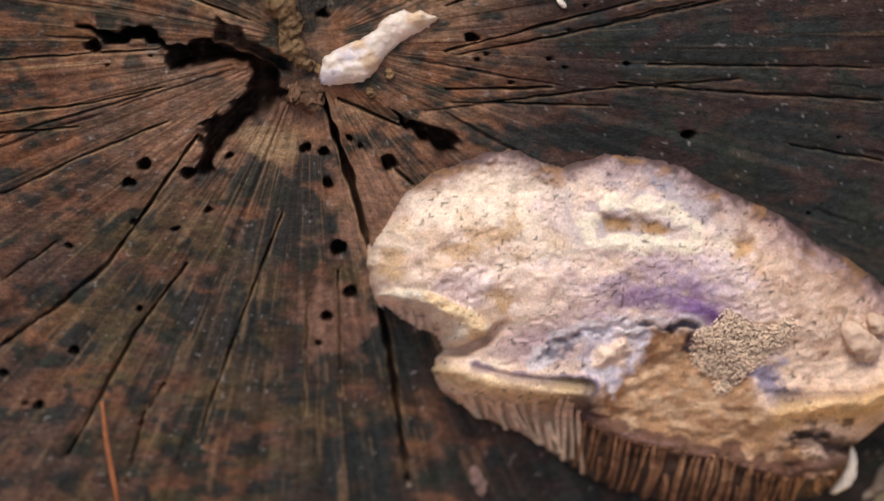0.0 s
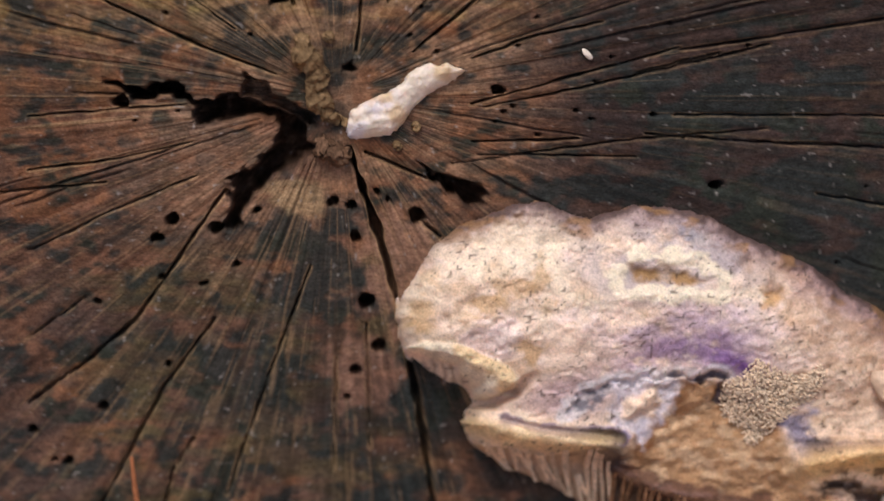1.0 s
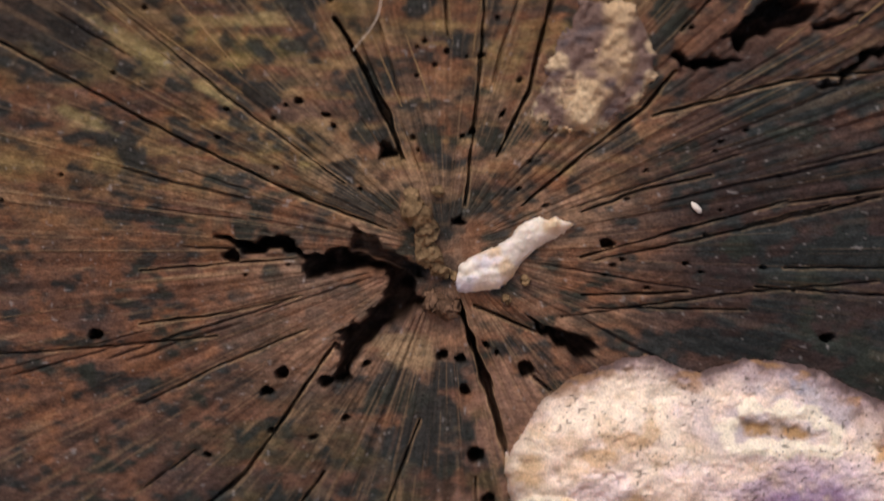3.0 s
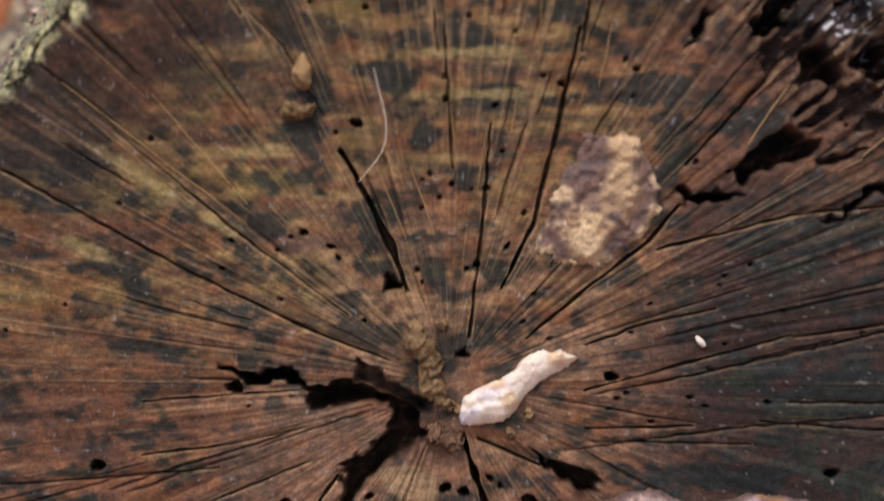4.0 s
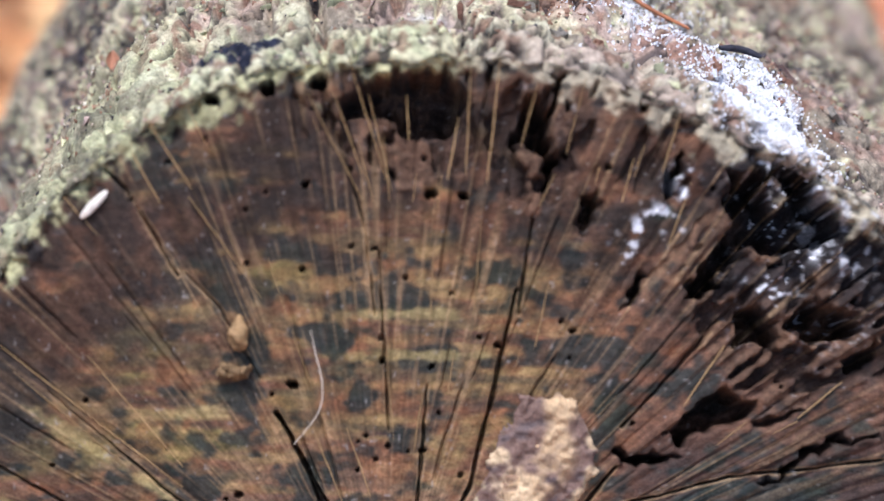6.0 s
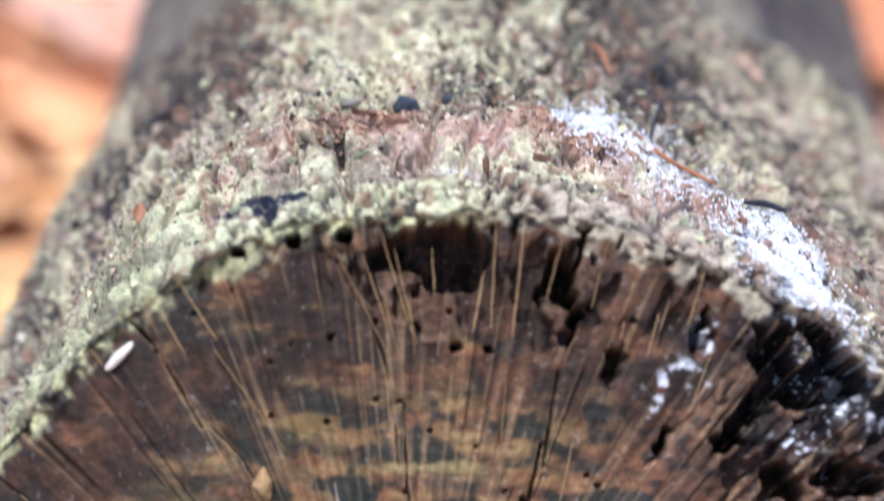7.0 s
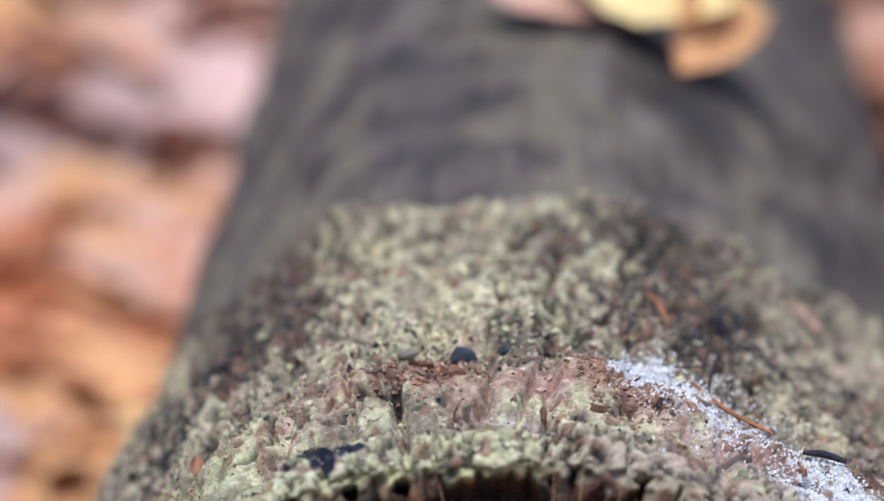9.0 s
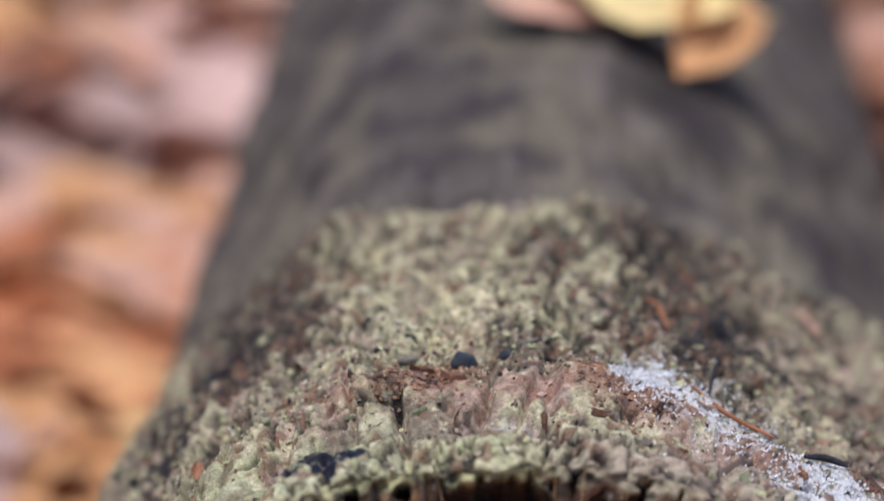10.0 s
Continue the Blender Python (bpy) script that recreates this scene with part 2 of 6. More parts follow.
ROT = [
    ([(61.2, 90), (73.6, 92.8), (80, 90.7), (87.7, 84.2), (96, 77), (101.1, 70.9), (105.2, 55.9), (86.7, 52), (76.3, 46), (66, 52),
      (58, 66), (55, 74), (59.2, 82)], 3.5),
    ([(-14, 106), (0.1, 110.5), (5.4, 111), (16, 109), (18, 97.9), (15, 92), (3.3, 90), (-9, 97)], 4),
    ([(18, 104), (27.2, 108), (34, 109.5), (36, 97.9), (35, 88.4), (28, 86), (20, 92)], 3),
]
CRACKS_LOW = [
    ((2.3, -10.8, 7, -25.2, 11.4, -41.2), 2.5), ((11.4, -41.2, 16.2, -66.7, 20.8, -98.7), 1.5),
    ((5.6, -11.5, 19, -17.8), 0.9), ((-22.1, -19.2, -40.7, -47.3, -51.3, -56.6, -63, -65.5), 1.1),
    ((-24.9, -47.3, -35.6, -62.5, -42.9, -76.7, -50.4, -91.2), 1.0), ((-5.6, -36.2, -13.8, -58.8, -23.4, -87.5), 0.8),
    ((-30.1, -74.2, -34.4, -82, -38.9, -98.1), 0.9), ((-0.5, -56.3, -1.1, -82.3), 0.6), ((5.7, -48.7, 6.4, -77.1), 0.6),
    ((-27.6, -16.1, -44.4, -23.4, -61.3, -31.8), 0.6), ((-28.5, -9.1, -43.9, -12.6, -60.4, -14.6), 0.6),
    ((-28.3, -1.2, -59.8, -3.5), 0.5), ((-50.7, -42.2, -62.3, -50.9), 0.6), ((16.8, -26.5, 20.9, -30.1), 0.8),
]
CRACKS_SIDE = [
    ((26.5, -1.7, 49.4, 4.9, 66.8, 9.6), 0.7), ((58.2, 4.4, 74.5, 8.5), 0.5), ((26.6, -9.7, 47.8, -9), 0.6),
    ((61.1, -8.3, 83.6, -10.2, 114, -11.8), 0.6), ((27.8, -12.3, 59.1, -12.9), 0.5), ((95.8, -21.4, 115.3, -24.8), 0.6),
    ((66.5, -4.4, 113.4, -4.9), 0.5), ((66.9, 9.1, 111.4, 16.1), 0.6), ((28.9, -2.4, 55.2, 3.2, 84.3, 10.1), 0.6),
    ((22.5, -14.2, 55.6, -9.6, 85.1, -7.4), 0.5), ((-45.2, -17.4, -70.8, -19.7, -88.6, -20.7), 0.5),
    ((26.6, 7.8, 39.6, 12.6, 51.5, 15), 0.9), ((40.1, 27.1, 65.8, 33.8, 94.8, 37), 0.8),
]
CRACKS_TOP = [
    ((-8.1, 19.1, -11.5, 28.8, -16.8, 40, -20.4, 46.7), 1.5), ((-23.5, 53.3, -31.2, 67.4, -37.4, 73.8), 0.4),
    ((15.1, 9.2, 27.5, 20.1, 38.2, 28.5, 44, 35.9), 1.1), ((3.8, 9.3, 6.4, 32.1, 7.9, 52), 0.8),
    ((10.1, 19.6, 16.1, 32.1, 20.2, 49.8, 24.7, 70.4), 1.1), ((0.7, 43.3, -1.1, 78), 0.7),
    ((-11.7, 4.8, -25.8, 10.6, -48.4, 22.1, -85.1, 43.6), 0.9), ((-19.3, 14, -39.5, 30.1, -63.4, 51.3), 0.5),
    ((45.1, 43.8, 58.8, 59.2, 68, 71.1), 0.9), ((25.1, 65.8, 27.5, 84.1), 0.8), ((-1.9, 65.8, -4, 84.1, -9.2, 100), 0.6),
    ((-38.8, 73.4, -47.9, 89.4, -52, 93.7), 0.8),
]
HOLES_LOW = [
    (-32.6, -25.4, 1.2), (-35.9, -29.4, 1.2), (3.1, -59.3, 1.2), (2, -65.3, 0.6), (-42, -0.6, 1.5), (-1.1, -21.8, 1.0),
    (3.6, -29.5, 1.0), (2.8, -22.8, 1.1), (10.1, -21.6, 0.5), (7.9, -20, 0.7), (-35.4, -37.9, 0.6), (-26.8, -39.3, 0.6),
    (-34.6, -57.1, 0.7), (-48.3, -66.5, 1.0), (-58.5, -78.5, 0.6), (-55.7, -79.2, 0.9), (-62.8, -71.7, 0.8), (5.7, -43.7, 1.6),
    (31.9, 1.1, 1.2), (75.2, -19.1, 1.1), (-48.4, -42.9, 0.7), (-20.1, -35.2, 0.6), (-15.8, -23.8, 0.7), (-24.1, -27.3, 1.3),
    (15.8, -25.2, 1.6), (8, -53.8, 1.3), (-69.4, -17, 1.2),
]
HOLES_TOP = [
    (8.3, 88.9, 1.2), (38, 87.3, 1.6), (37.6, 84.6, 1.4), (41.6, 93.6, 0.7), (-17.4, 52.2, 0.9), (-0.4, 57.1, 0.6),
    (7.2, 39, 0.6), (8.7, 56, 0.5), (-14.5, 90.5, 0.7), (-1.9, 78.2, 0.5), (-27.8, 30.8, 0.6), (-22.4, 27.9, 0.7),
    (-39.2, 107.9, 1.3), (-32, 106.3, 1.3), (-35.1, 107.4, 0.9), (-21.6, 108.7, 1.6), (-12.2, 109.6, 1.6), (-6.6, 93.7, 0.6),
    (14.8, 88.4, 0.8), (33.8, 96.3, 0.9), (20, 97.4, 0.7), (35.3, 62.5, 0.5), (21.4, 59.8, 0.6), (31.6, 1.3, 0.8),
    (11.2, 28.1, 0.5), (20.4, 24.7, 0.5), (-21.3, 25.4, 0.6), (5.3, 24.2, 0.7),
]
# blue-black mould stains: centre and half size in mm
STAINS_LOW = [
    (-20.5, -7.9, 2.9, 1.7), (-5.6, -38.9, 11.5, 9.9), (-8.6, -29, 6.8, 5.9), (7.8, -90.8, 11.1, 11.6), (90.2, -20.7, 21.3, 9.3), (108.6, -36.5, 10.6, 9.9), (66.5, -6.4, 9.8, 6.9),
    (97.3, 2.4, 11.8, 3.5), (50.5, -20.2, 16.5, 3.4), (0.1, -26.4, 6.8, 3.4), (-16.8, -58.6, 12.3, 7.3), (-35, -14, 2.9, 1.7), (-53, -53.2, 7.6, 3.2), (-48.9, -63.7, 3.8, 2.4),
    (-25.2, -66.7, 6.6, 4), (-23, -82.5, 5.6, 5.5), (17.3, -64, 6.6, 9.6), (113.8, -14.6, 3.9, 6.8), (-34.3, -4.6, 1.5, 1.7), (60.9, 2.2, 8.8, 4.3), (104.4, -57.7, 28.4, 32.3),
]
STAINS_TOP = [
    (-34.2, 32.4, 4, 2.7), (-50.3, 34.1, 3, 1.8), (-60.3, 8.3, 4, 1.8), (9.9, 57.4, 5.1, 2.8), (-4.3, 49.9, 4, 2.8), (-27.5, 49.8, 6.1, 3.7), (-24.7, 59, 3.1, 6.5), (3.8, 41.7, 6, 2.7),
    (-16.8, 10.3, 5.9, 2.6), (-2.1, 21.9, 4, 3.6), (-58, -0.4, 2, 1.7), (37.4, 59.4, 8.1, 3.7), (42.2, 48.4, 3, 8.3), (-73.9, 45.8, 12.1, 4.6),
]
STAINS_RIM = [
    (77.4, -2.9, 16.6, 6.9), (64.8, 28.6, 16, 2.7), (-25.9, 70.2, 7.2, 3.8), (0.7, 69.5, 12.3, 2.8), (-75, 69, 7.2, 7.5), (-5.5, 75.1, 8.2, 2.8), (19.2, 74.3, 7.2, 2.8), (-17.8, 78.8, 7.2, 2.9),
    (-36.3, 76.8, 7.2, 3.8), (-9.4, 61.9, 9.2, 2.8), (-28.3, 87.3, 9.3, 4.8), (-46.1, 93, 9.3, 5.8), (38.4, 58.5, 9.1, 2.8), (68.9, 31.3, 15, 2.7), (-14.2, 35.3, 4, 3.6), (20.3, 91.5, 16.6, 4.8),
]


def crack_points(row):
    return [(row[k], row[k + 1]) for k in range(0, len(row), 2)]


def cut_end():
    """The sawn end of the log: a fine relief in polar rows round the pith."""
    turns = np.concatenate([np.linspace(-112, 118, 1250, endpoint=False), np.linspace(118, 248, 420, endpoint=False)])
    rad = np.linspace(0, 1, 300) ** 0.92
    T, U = np.meshgrid(turns, rad)
    RM = rim(T)
    r = RM * U
    x, z = r * np.sin(np.radians(T)), r * np.cos(np.radians(T))
    th = np.radians(T)
    # ragged outlines
    wx, wz = x + 0.9 * vnoise(x / 1.7, z / 1.7, 0, 3), z + 0.9 * vnoise(x / 1.7, z / 1.7, 0, 4)
    cx, cz = x + 0.16 * vnoise(x / 2.5, z / 2.5, 0, 5), z + 0.16 * vnoise(x / 2.5, z / 2.5, 0, 6)
    depth = np.zeros_like(x)
    rot_shade = np.zeros_like(x)
    lip = np.zeros_like(x)
    plates = np.zeros_like(x)
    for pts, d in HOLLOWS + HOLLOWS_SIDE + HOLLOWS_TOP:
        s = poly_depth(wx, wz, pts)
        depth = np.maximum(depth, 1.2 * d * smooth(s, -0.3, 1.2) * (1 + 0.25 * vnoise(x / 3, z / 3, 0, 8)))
        rot_shade = np.maximum(rot_shade, smooth(s, -1.0, 0.3) * 0.7)
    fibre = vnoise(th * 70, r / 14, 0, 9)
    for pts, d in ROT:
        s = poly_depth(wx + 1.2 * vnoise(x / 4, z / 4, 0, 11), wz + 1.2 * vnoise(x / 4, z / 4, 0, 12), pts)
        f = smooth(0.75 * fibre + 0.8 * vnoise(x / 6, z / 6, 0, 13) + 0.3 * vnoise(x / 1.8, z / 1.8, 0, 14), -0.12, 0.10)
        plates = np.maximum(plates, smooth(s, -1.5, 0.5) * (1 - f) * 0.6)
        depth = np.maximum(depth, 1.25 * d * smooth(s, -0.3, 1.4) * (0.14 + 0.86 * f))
        rot_shade = np.maximum(rot_shade, smooth(s, -1.5, 0.5))
    for pts in PLATES:        # slabs of sounder wood left standing in the rot
        s = smooth(poly_depth(wx, wz, pts), -0.4, 0.3)
        depth = depth * (1 - s) + (0.5 + 0.4 * fibre) * s
        plates = np.maximum(plates, s)
    frayed = smooth(U, 0.83, 0.90) * smooth(U, 1.0, 0.985) * smooth(T, -13, -5) * smooth(T, 40, 30)
    slots = smooth(vnoise(th * 58, r / 15, 0, 33) + 0.3 * vnoise(x / 3, z / 3, 0, 34), 0.22, 0.42) * frayed
    depth = np.maximum(depth, 3.0 * slots)
    rot_shade = np.maximum(rot_shade, 0.4 * frayed)
    for row, w in CRACKS_LOW + CRACKS_SIDE + CRACKS_TOP:
        d, a = line_dist(cx, cz, crack_points(row))
        half = 0.40 * w * (0.45 + 0.45 * np.sin(np.pi * np.clip(a * 0.86 + 0.09, 0, 1))) + 0.06
        half = half * (0.72 if w < 1.3 else 1.0)
        half = half * (1 + 0.55 * vnoise(x / 3.1, z / 3.1, 0, 15) + 0.3 * vnoise(x / 9, z / 9, 0, 17))
        depth = np.maximum(depth, ((0.8 + 3.2 * w) if w < 1.3 else (1.2 + 5.0 * w)) * smooth(half - d, -0.22, 0.28))
        depth = np.maximum(depth, 0.35 * np.exp(-(d / 1.6) ** 2))
        lip = np.maximum(lip, smooth(d, half + 0.55, half + 0.25) * smooth(d, half, half + 0.2) * smooth(vnoise(x / 7, z / 7, 0, 16) + 0.5 * vnoise(x / 1.5, z / 1.5, 0, 10), -0.5, 0.1))
    for hx, hz, hr in HOLES_LOW + HOLES_TOP:
        d = np.hypot((wx + x) / 2 - hx, ((wz + z) / 2 - hz) * 1.1)
        depth = np.maximum(depth, (3 + 4 * hr) * smooth(hr - d, -0.25, 0.35))
    rng = np.random.default_rng(5)
    for k in range(110):      # pin holes
        t0, u0 = rng.uniform(-100, 110), rng.uniform(0.15, 0.97)
        if t0 < -20 and rng.random() < 0.5:
            continue
        r0 = rim(t0) * u0
        hx, hz, hr = r0 * math.sin(radians(t0)), r0 * math.cos(radians(t0)), rng.uniform(0.25, 0.5)
        near = (abs(x - hx) < 2) & (abs(z - hz) < 2)
        d = np.hypot(cx[near] - hx, cz[near] - hz)
        depth[near] = np.maximum(depth[near], 3.0 * smooth(hr - d, -0.25, 0.3))
    for k in range(55):      # hairline checks along the rays
        t0, u0 = rng.uniform(-110, 200), rng.uniform(0.12, 0.8)
        R0 = float(rim(t0))
        r0, r1 = R0 * u0, R0 * min(u0 + rng.uniform(0.08, 0.35), 0.98)
        near = (np.abs((T - t0 + 180) % 360 - 180) < 6) & (r > r0 - 2) & (r < r1 + 2)
        off = np.abs(np.radians((T[near] - t0 + 180) % 360 - 180) * r[near] + 0.3 * vnoise(r[near] / 14, k, 0, 19) + 0.12 * vnoise(r[near] / 2, k, 0, 18))
        ends = smooth(r[near], r0, r0 + 4) * smooth(r[near], r1, r1 - 4)
        w = rng.uniform(0.12, 0.34)
        depth[near] = np.maximum(depth[near], rng.uniform(0.4, 1.4) * smooth(w - off, -0.22, 0.2) * ends)
    # worn surface: saw marks run across, fibres run out from the pith
    calm = smooth(r, 3, 16)
    radial = calm * vnoise(th * 95, r / 30, 0, 21)
    radial2 = calm * vnoise(th * 33, r / 45, 0, 22)
    marks = vnoise(x / 26, z / 1.7, 0, 23) + 0.6 * vnoise(x / 11, z / 0.8, 0, 20)
    decay = smooth(x, 25, 70) * smooth(z, 10.5, 30.9)
    relief = 0.05 * radial + 0.22 * radial2 + 0.04 * marks + 0.25 * fbm(x / 9, z / 9, 0, 24)
    relief = relief + decay * (0.5 * radial + 0.8 * fbm(th * 14, r / 16, 0, 25))
    relief = relief + rot_shade * (0.45 * fbm(x / 2.2, z / 2.2, 0, 27) + 0.6 * radial)
    edge = smooth(U + 0.03 * vnoise(x / 5, z / 5, 0, 30), 0.95, 1.0)
    relief = relief + edge * (1.4 + 1.8 * vnoise(x / 3.5, z / 3.5, 0, 28) + 1.3 * vnoise(x / 1.4, z / 1.4, 0, 29))
    # rays: pale slivers standing proud of the softer wood
    ray_n = vnoise(th * 62, r / 240, 0, 31)
    ray = smooth(np.abs(ray_n), 0.075, 0.0) * smooth(vnoise(th * 19, r / 26, 0, 32), -0.35, 0.15)
    upper = smooth(z, 13.1, 53.6) * smooth(r / RM, 0.25, 0.5)
    ray = (1 - 0.7 * smooth(z, -8, -30)) * calm * ray * (0.5 + 0.5 * np.maximum(upper, smooth(x, 0, -25))) * (1 - 0.75 * smooth(z, 10.5, -21.4) * smooth(x, 10, 30))
    depth = np.maximum(depth * (1 - 0.2 * ray * smooth(U, 0.8, 0.9)), 0)
    y = depth + relief - 0.25 * ray
    # pigment, and shade painted into the hollows
    tone = fbm(x / 14, z / 7, 0, 41)
    fine = vnoise(x / 3.0, z / 1.0, 0, 42)
    col = np.empty(x.shape + (3,))
    col[:] = (0.158, 0.077, 0.046)
    blotch = fbm(x / 4.2, z / 3.4, 0, 30)
    col = blend(col, (0.225, 0.098, 0.046), smooth(blotch, 0.0, 0.4) * 0.6)
    col = blend(col, (0.090, 0.054, 0.042), smooth(tone, -0.1, 0.6))
    olive = (1 - 0.4 * smooth(x, -40, -66)) * smooth(z, -4.3, 26.4) * smooth(x, 48, 20) * smooth(r / RM, 0.97, 0.85)
    col = blend(col, (0.25, 0.165, 0.072), olive * smooth(fbm(x / 11, z / 3.2, 0, 43) + 0.25 * fine, -0.35, 0.5) * 0.95)
    col = blend(col, (0.20, 0.17, 0.055), olive * smooth(fbm(x / 16, z / 6, 0, 44), 0.12, 0.6) * 0.7 * smooth(-x, -20, 30))
    bands = vnoise(x / 38, z / 1.9 + 0.04 * x, 0, 40)
    col = blend(col, (0.30, 0.20, 0.085), olive * smooth(bands, 0.15, 0.55) * 0.65)
    col = blend(col, (0.060, 0.052, 0.034), olive * smooth(-bands, 0.2, 0.6) * 0.6)
    heart = smooth(r, 58, 20) * smooth(fbm(x / 7, z / 5, 0, 38), -0.5, 0.3)
    col = blend(col, (0.34, 0.205, 0.125), heart * 0.55)
    ruddy = smooth(fbm(x / 6, z / 4, 0, 46), 0.05, 0.5)
    col = blend(col, (0.19, 0.088, 0.045), 0.6 * ruddy * smooth(z, 17.5, 53.6))
    low = smooth(z, -21.4, -42.2) * smooth(x, -62, -40) * smooth(x, 30, 8)
    col = blend(col, (0.075, 0.068, 0.034), low * smooth(fbm(x / 10, z / 3.5, 0, 45), -0.35, 0.25) * 0.8)
    right = smooth(x, 28, 58) * smooth(z, 33.6, 14)
    col = blend(col, (0.042, 0.033, 0.031), right * smooth(fbm(x / 15, z / 4, 0, 47), -0.9, 0.05) * 0.9)
    col = blend(col, (0.135, 0.070, 0.045), smooth(x, 40, 55) * smooth(z, 21, 30) * 0.7 * smooth(fbm(th * 12, r / 20, 0, 48), -0.4, 0.3))
    far_right = smooth(x, 40, 66) * smooth(z, 42, 28) * smooth(fbm(x / 12, z / 4, 0, 39), -0.8, 0.2)
    col = blend(col, (0.034, 0.027, 0.026), far_right * 0.75)
    edge_dark = smooth(x, 46, 62) * smooth(z, 50, 36) * smooth(z, -30, -10) * smooth(fbm(x / 14, z / 5, 0, 36), -0.9, 0.0)
    col = blend(col, (0.040, 0.027, 0.023), edge_dark * 0.7)
    col = blend(col, (0.17, 0.085, 0.05), smooth(x, 50, 64) * smooth(z, 20, 27) * smooth(z, 44, 34) * smooth(fbm(x / 16, z / 3, 0, 35), 0.0, 0.3) * 0.7)
    col = blend(col, (0.045, 0.030, 0.027), smooth(x, 34, 52) * smooth(z, 46, 36) * smooth(z, -34, -20) * 0.65 * smooth(fbm(th * 9, r / 22, 0, 37), -0.7, 0.1))
    # darker in patches towards the bottom, most at the lower middle
    low_dark = smooth(z, -48, -66) * smooth(x, -18, 2)
    col = blend(col, (0.026, 0.024, 0.022), low_dark * 0.92 * smooth(fbm(x / 9, z / 5, 0, 49), -0.7, 0.1))
    col = blend(col, (0.082, 0.056, 0.046), (0.6 - 0.45 * smooth(x, -10, 5)) * smooth(z, -18, -50) * smooth(fbm(x / 10, z / 4, 0, 50), -0.5, 0.4))
    col = blend(col, (0.062, 0.036, 0.027), smooth(-blotch, 0.15, 0.6) * 0.4)
    col = blend(col, (0.20, 0.082, 0.038), smooth(fbm(x / 5, z / 4, 0, 29), 0.12, 0.45) * 0.45 * smooth(x, 45, 25) * smooth(z, -35, -10))
    stain = smooth(fbm(x / 7.0, z / 3.6, 0, 51) + 0.2 * vnoise(th * 40, r / 4, 0, 52), 0.18, 0.55) * 0.45
    near = np.zeros_like(x)
    for sx, sz, sa, sb in STAINS_LOW + STAINS_TOP + STAINS_RIM:
        q = np.hypot((x - sx) / (sa + 1.0), (z - sz) / (sb + 0.8))
        near = np.maximum(near, 1 - q)
    mottled = near + 0.70 * fbm(x / 5.0, z / 3.0, 0, 53) + 0.16 * vnoise(x / 1.6, z / 1.4, 0, 54)
    stain = np.maximum(stain, smooth(mottled, -0.06, 0.36) * 0.90)
    stain = stain * (1 - 0.3 * smooth(vnoise(th * 52, r / 35, 0, 55), 0.45, 0.75))
    col = blend(col, (0.023, 0.029, 0.028), stain)
    col = blend(col, (0.030, 0.036, 0.022), 0.5 * stain * smooth(fbm(x / 8, z / 8, 0, 56), 0.0, 0.5))
    corner = smooth(np.hypot((x + 80) / 20, (z - 52) / 17) + 0.5 * fbm(x / 7, z / 5, 0, 73), 1.05, 0.5)
    col = blend(col, (0.040, 0.035, 0.030), corner * 0.8)
    for px, pz, pa, pb, ps in ((-60, 43, 9, 2.4, -0.58), (-44, 33, 7, 1.8, -0.62), (-38, 47, 9, 2.0, 0.0), (5, 66, 16, 1.3, 0.0), (6, 58, 15, 1.2, 0.0), (-70, 28, 7, 2.0, -0.4)):
        u, w = (x - px) * math.cos(ps) + (z - pz) * math.sin(ps), (z - pz) * math.cos(ps) - (x - px) * math.sin(ps)
        col = blend(col, (0.33, 0.255, 0.11), smooth(np.hypot(u / pa, w / pb) + 0.6 * fbm(x / 3, z / 2, 0, 74), 1.1, 0.4) * 0.6)
    sound = smooth(np.hypot((x + 26) / 24, (z + 12) / 14) + 0.6 * fbm(x / 6, z / 4, 0, 26), 1.05, 0.4)
    col = blend(col, (0.27, 0.155, 0.10), sound * 0.42)
    col = blend(col, (0.34, 0.235, 0.13), smooth(np.hypot((x + 9) / 9, (z + 21) / 4) + 0.6 * fbm(x / 4, z / 3, 0, 25), 1.05, 0.5) * 0.7)
    col = blend(col, (0.24, 0.13, 0.09), smooth(np.hypot((x - 5) / 8, (z + 58) / 15) + 0.8 * fbm(x / 4, z / 5, 0, 24), 1.0, 0.5) * 0.65)
    torn = smooth(np.hypot((x - 12) / 9, (z + 34) / 15) + 0.7 * fbm(x / 3.5, z / 3.5, 0, 27), 1.0, 0.5)
    col = blend(col, (0.25, 0.14, 0.095), torn * 0.75)
    outer = smooth(U, 0.60, 0.80) * smooth(z, 35.4, 67.6)
    col = blend(col, (0.032, 0.023, 0.019), outer * 0.93 * smooth(fbm(x / 9, z / 4, 0, 57), -0.65, 0.0))
    col = blend(col, (0.135, 0.062, 0.034), outer * (0.25 + 0.35 * smooth(x, -25, 5)) * smooth(fbm(th * 16, r / 7, 0, 41) + 0.4 * fbm(x / 2.5, z / 2, 0, 40), 0.08, 0.4))
    col = blend(col, (0.20, 0.105, 0.060), smooth(U, 0.86, 0.97) * smooth(x, -15, 0) * smooth(x, 58, 40) * smooth(z, 53.6, 81.8)
                * 0.6 * smooth(fbm(th * 25, r / 8, 0, 58), -0.2, 0.3))
    # dark rotten wood; the hollows' floors get shade painted in as well
    col = blend(col, (0.045, 0.029, 0.024), rot_shade * 0.65)
    col = blend(col, (0.165, 0.092, 0.055), plates * 0.8 * smooth(fbm(x / 3, z / 3, 0, 67), -0.5, 0.1))
    black = smooth(x, 55, 66) * smooth(z, 62.9, 72.3) * smooth(fbm(x / 6, z / 6, 0, 59), -0.5, 0.1)
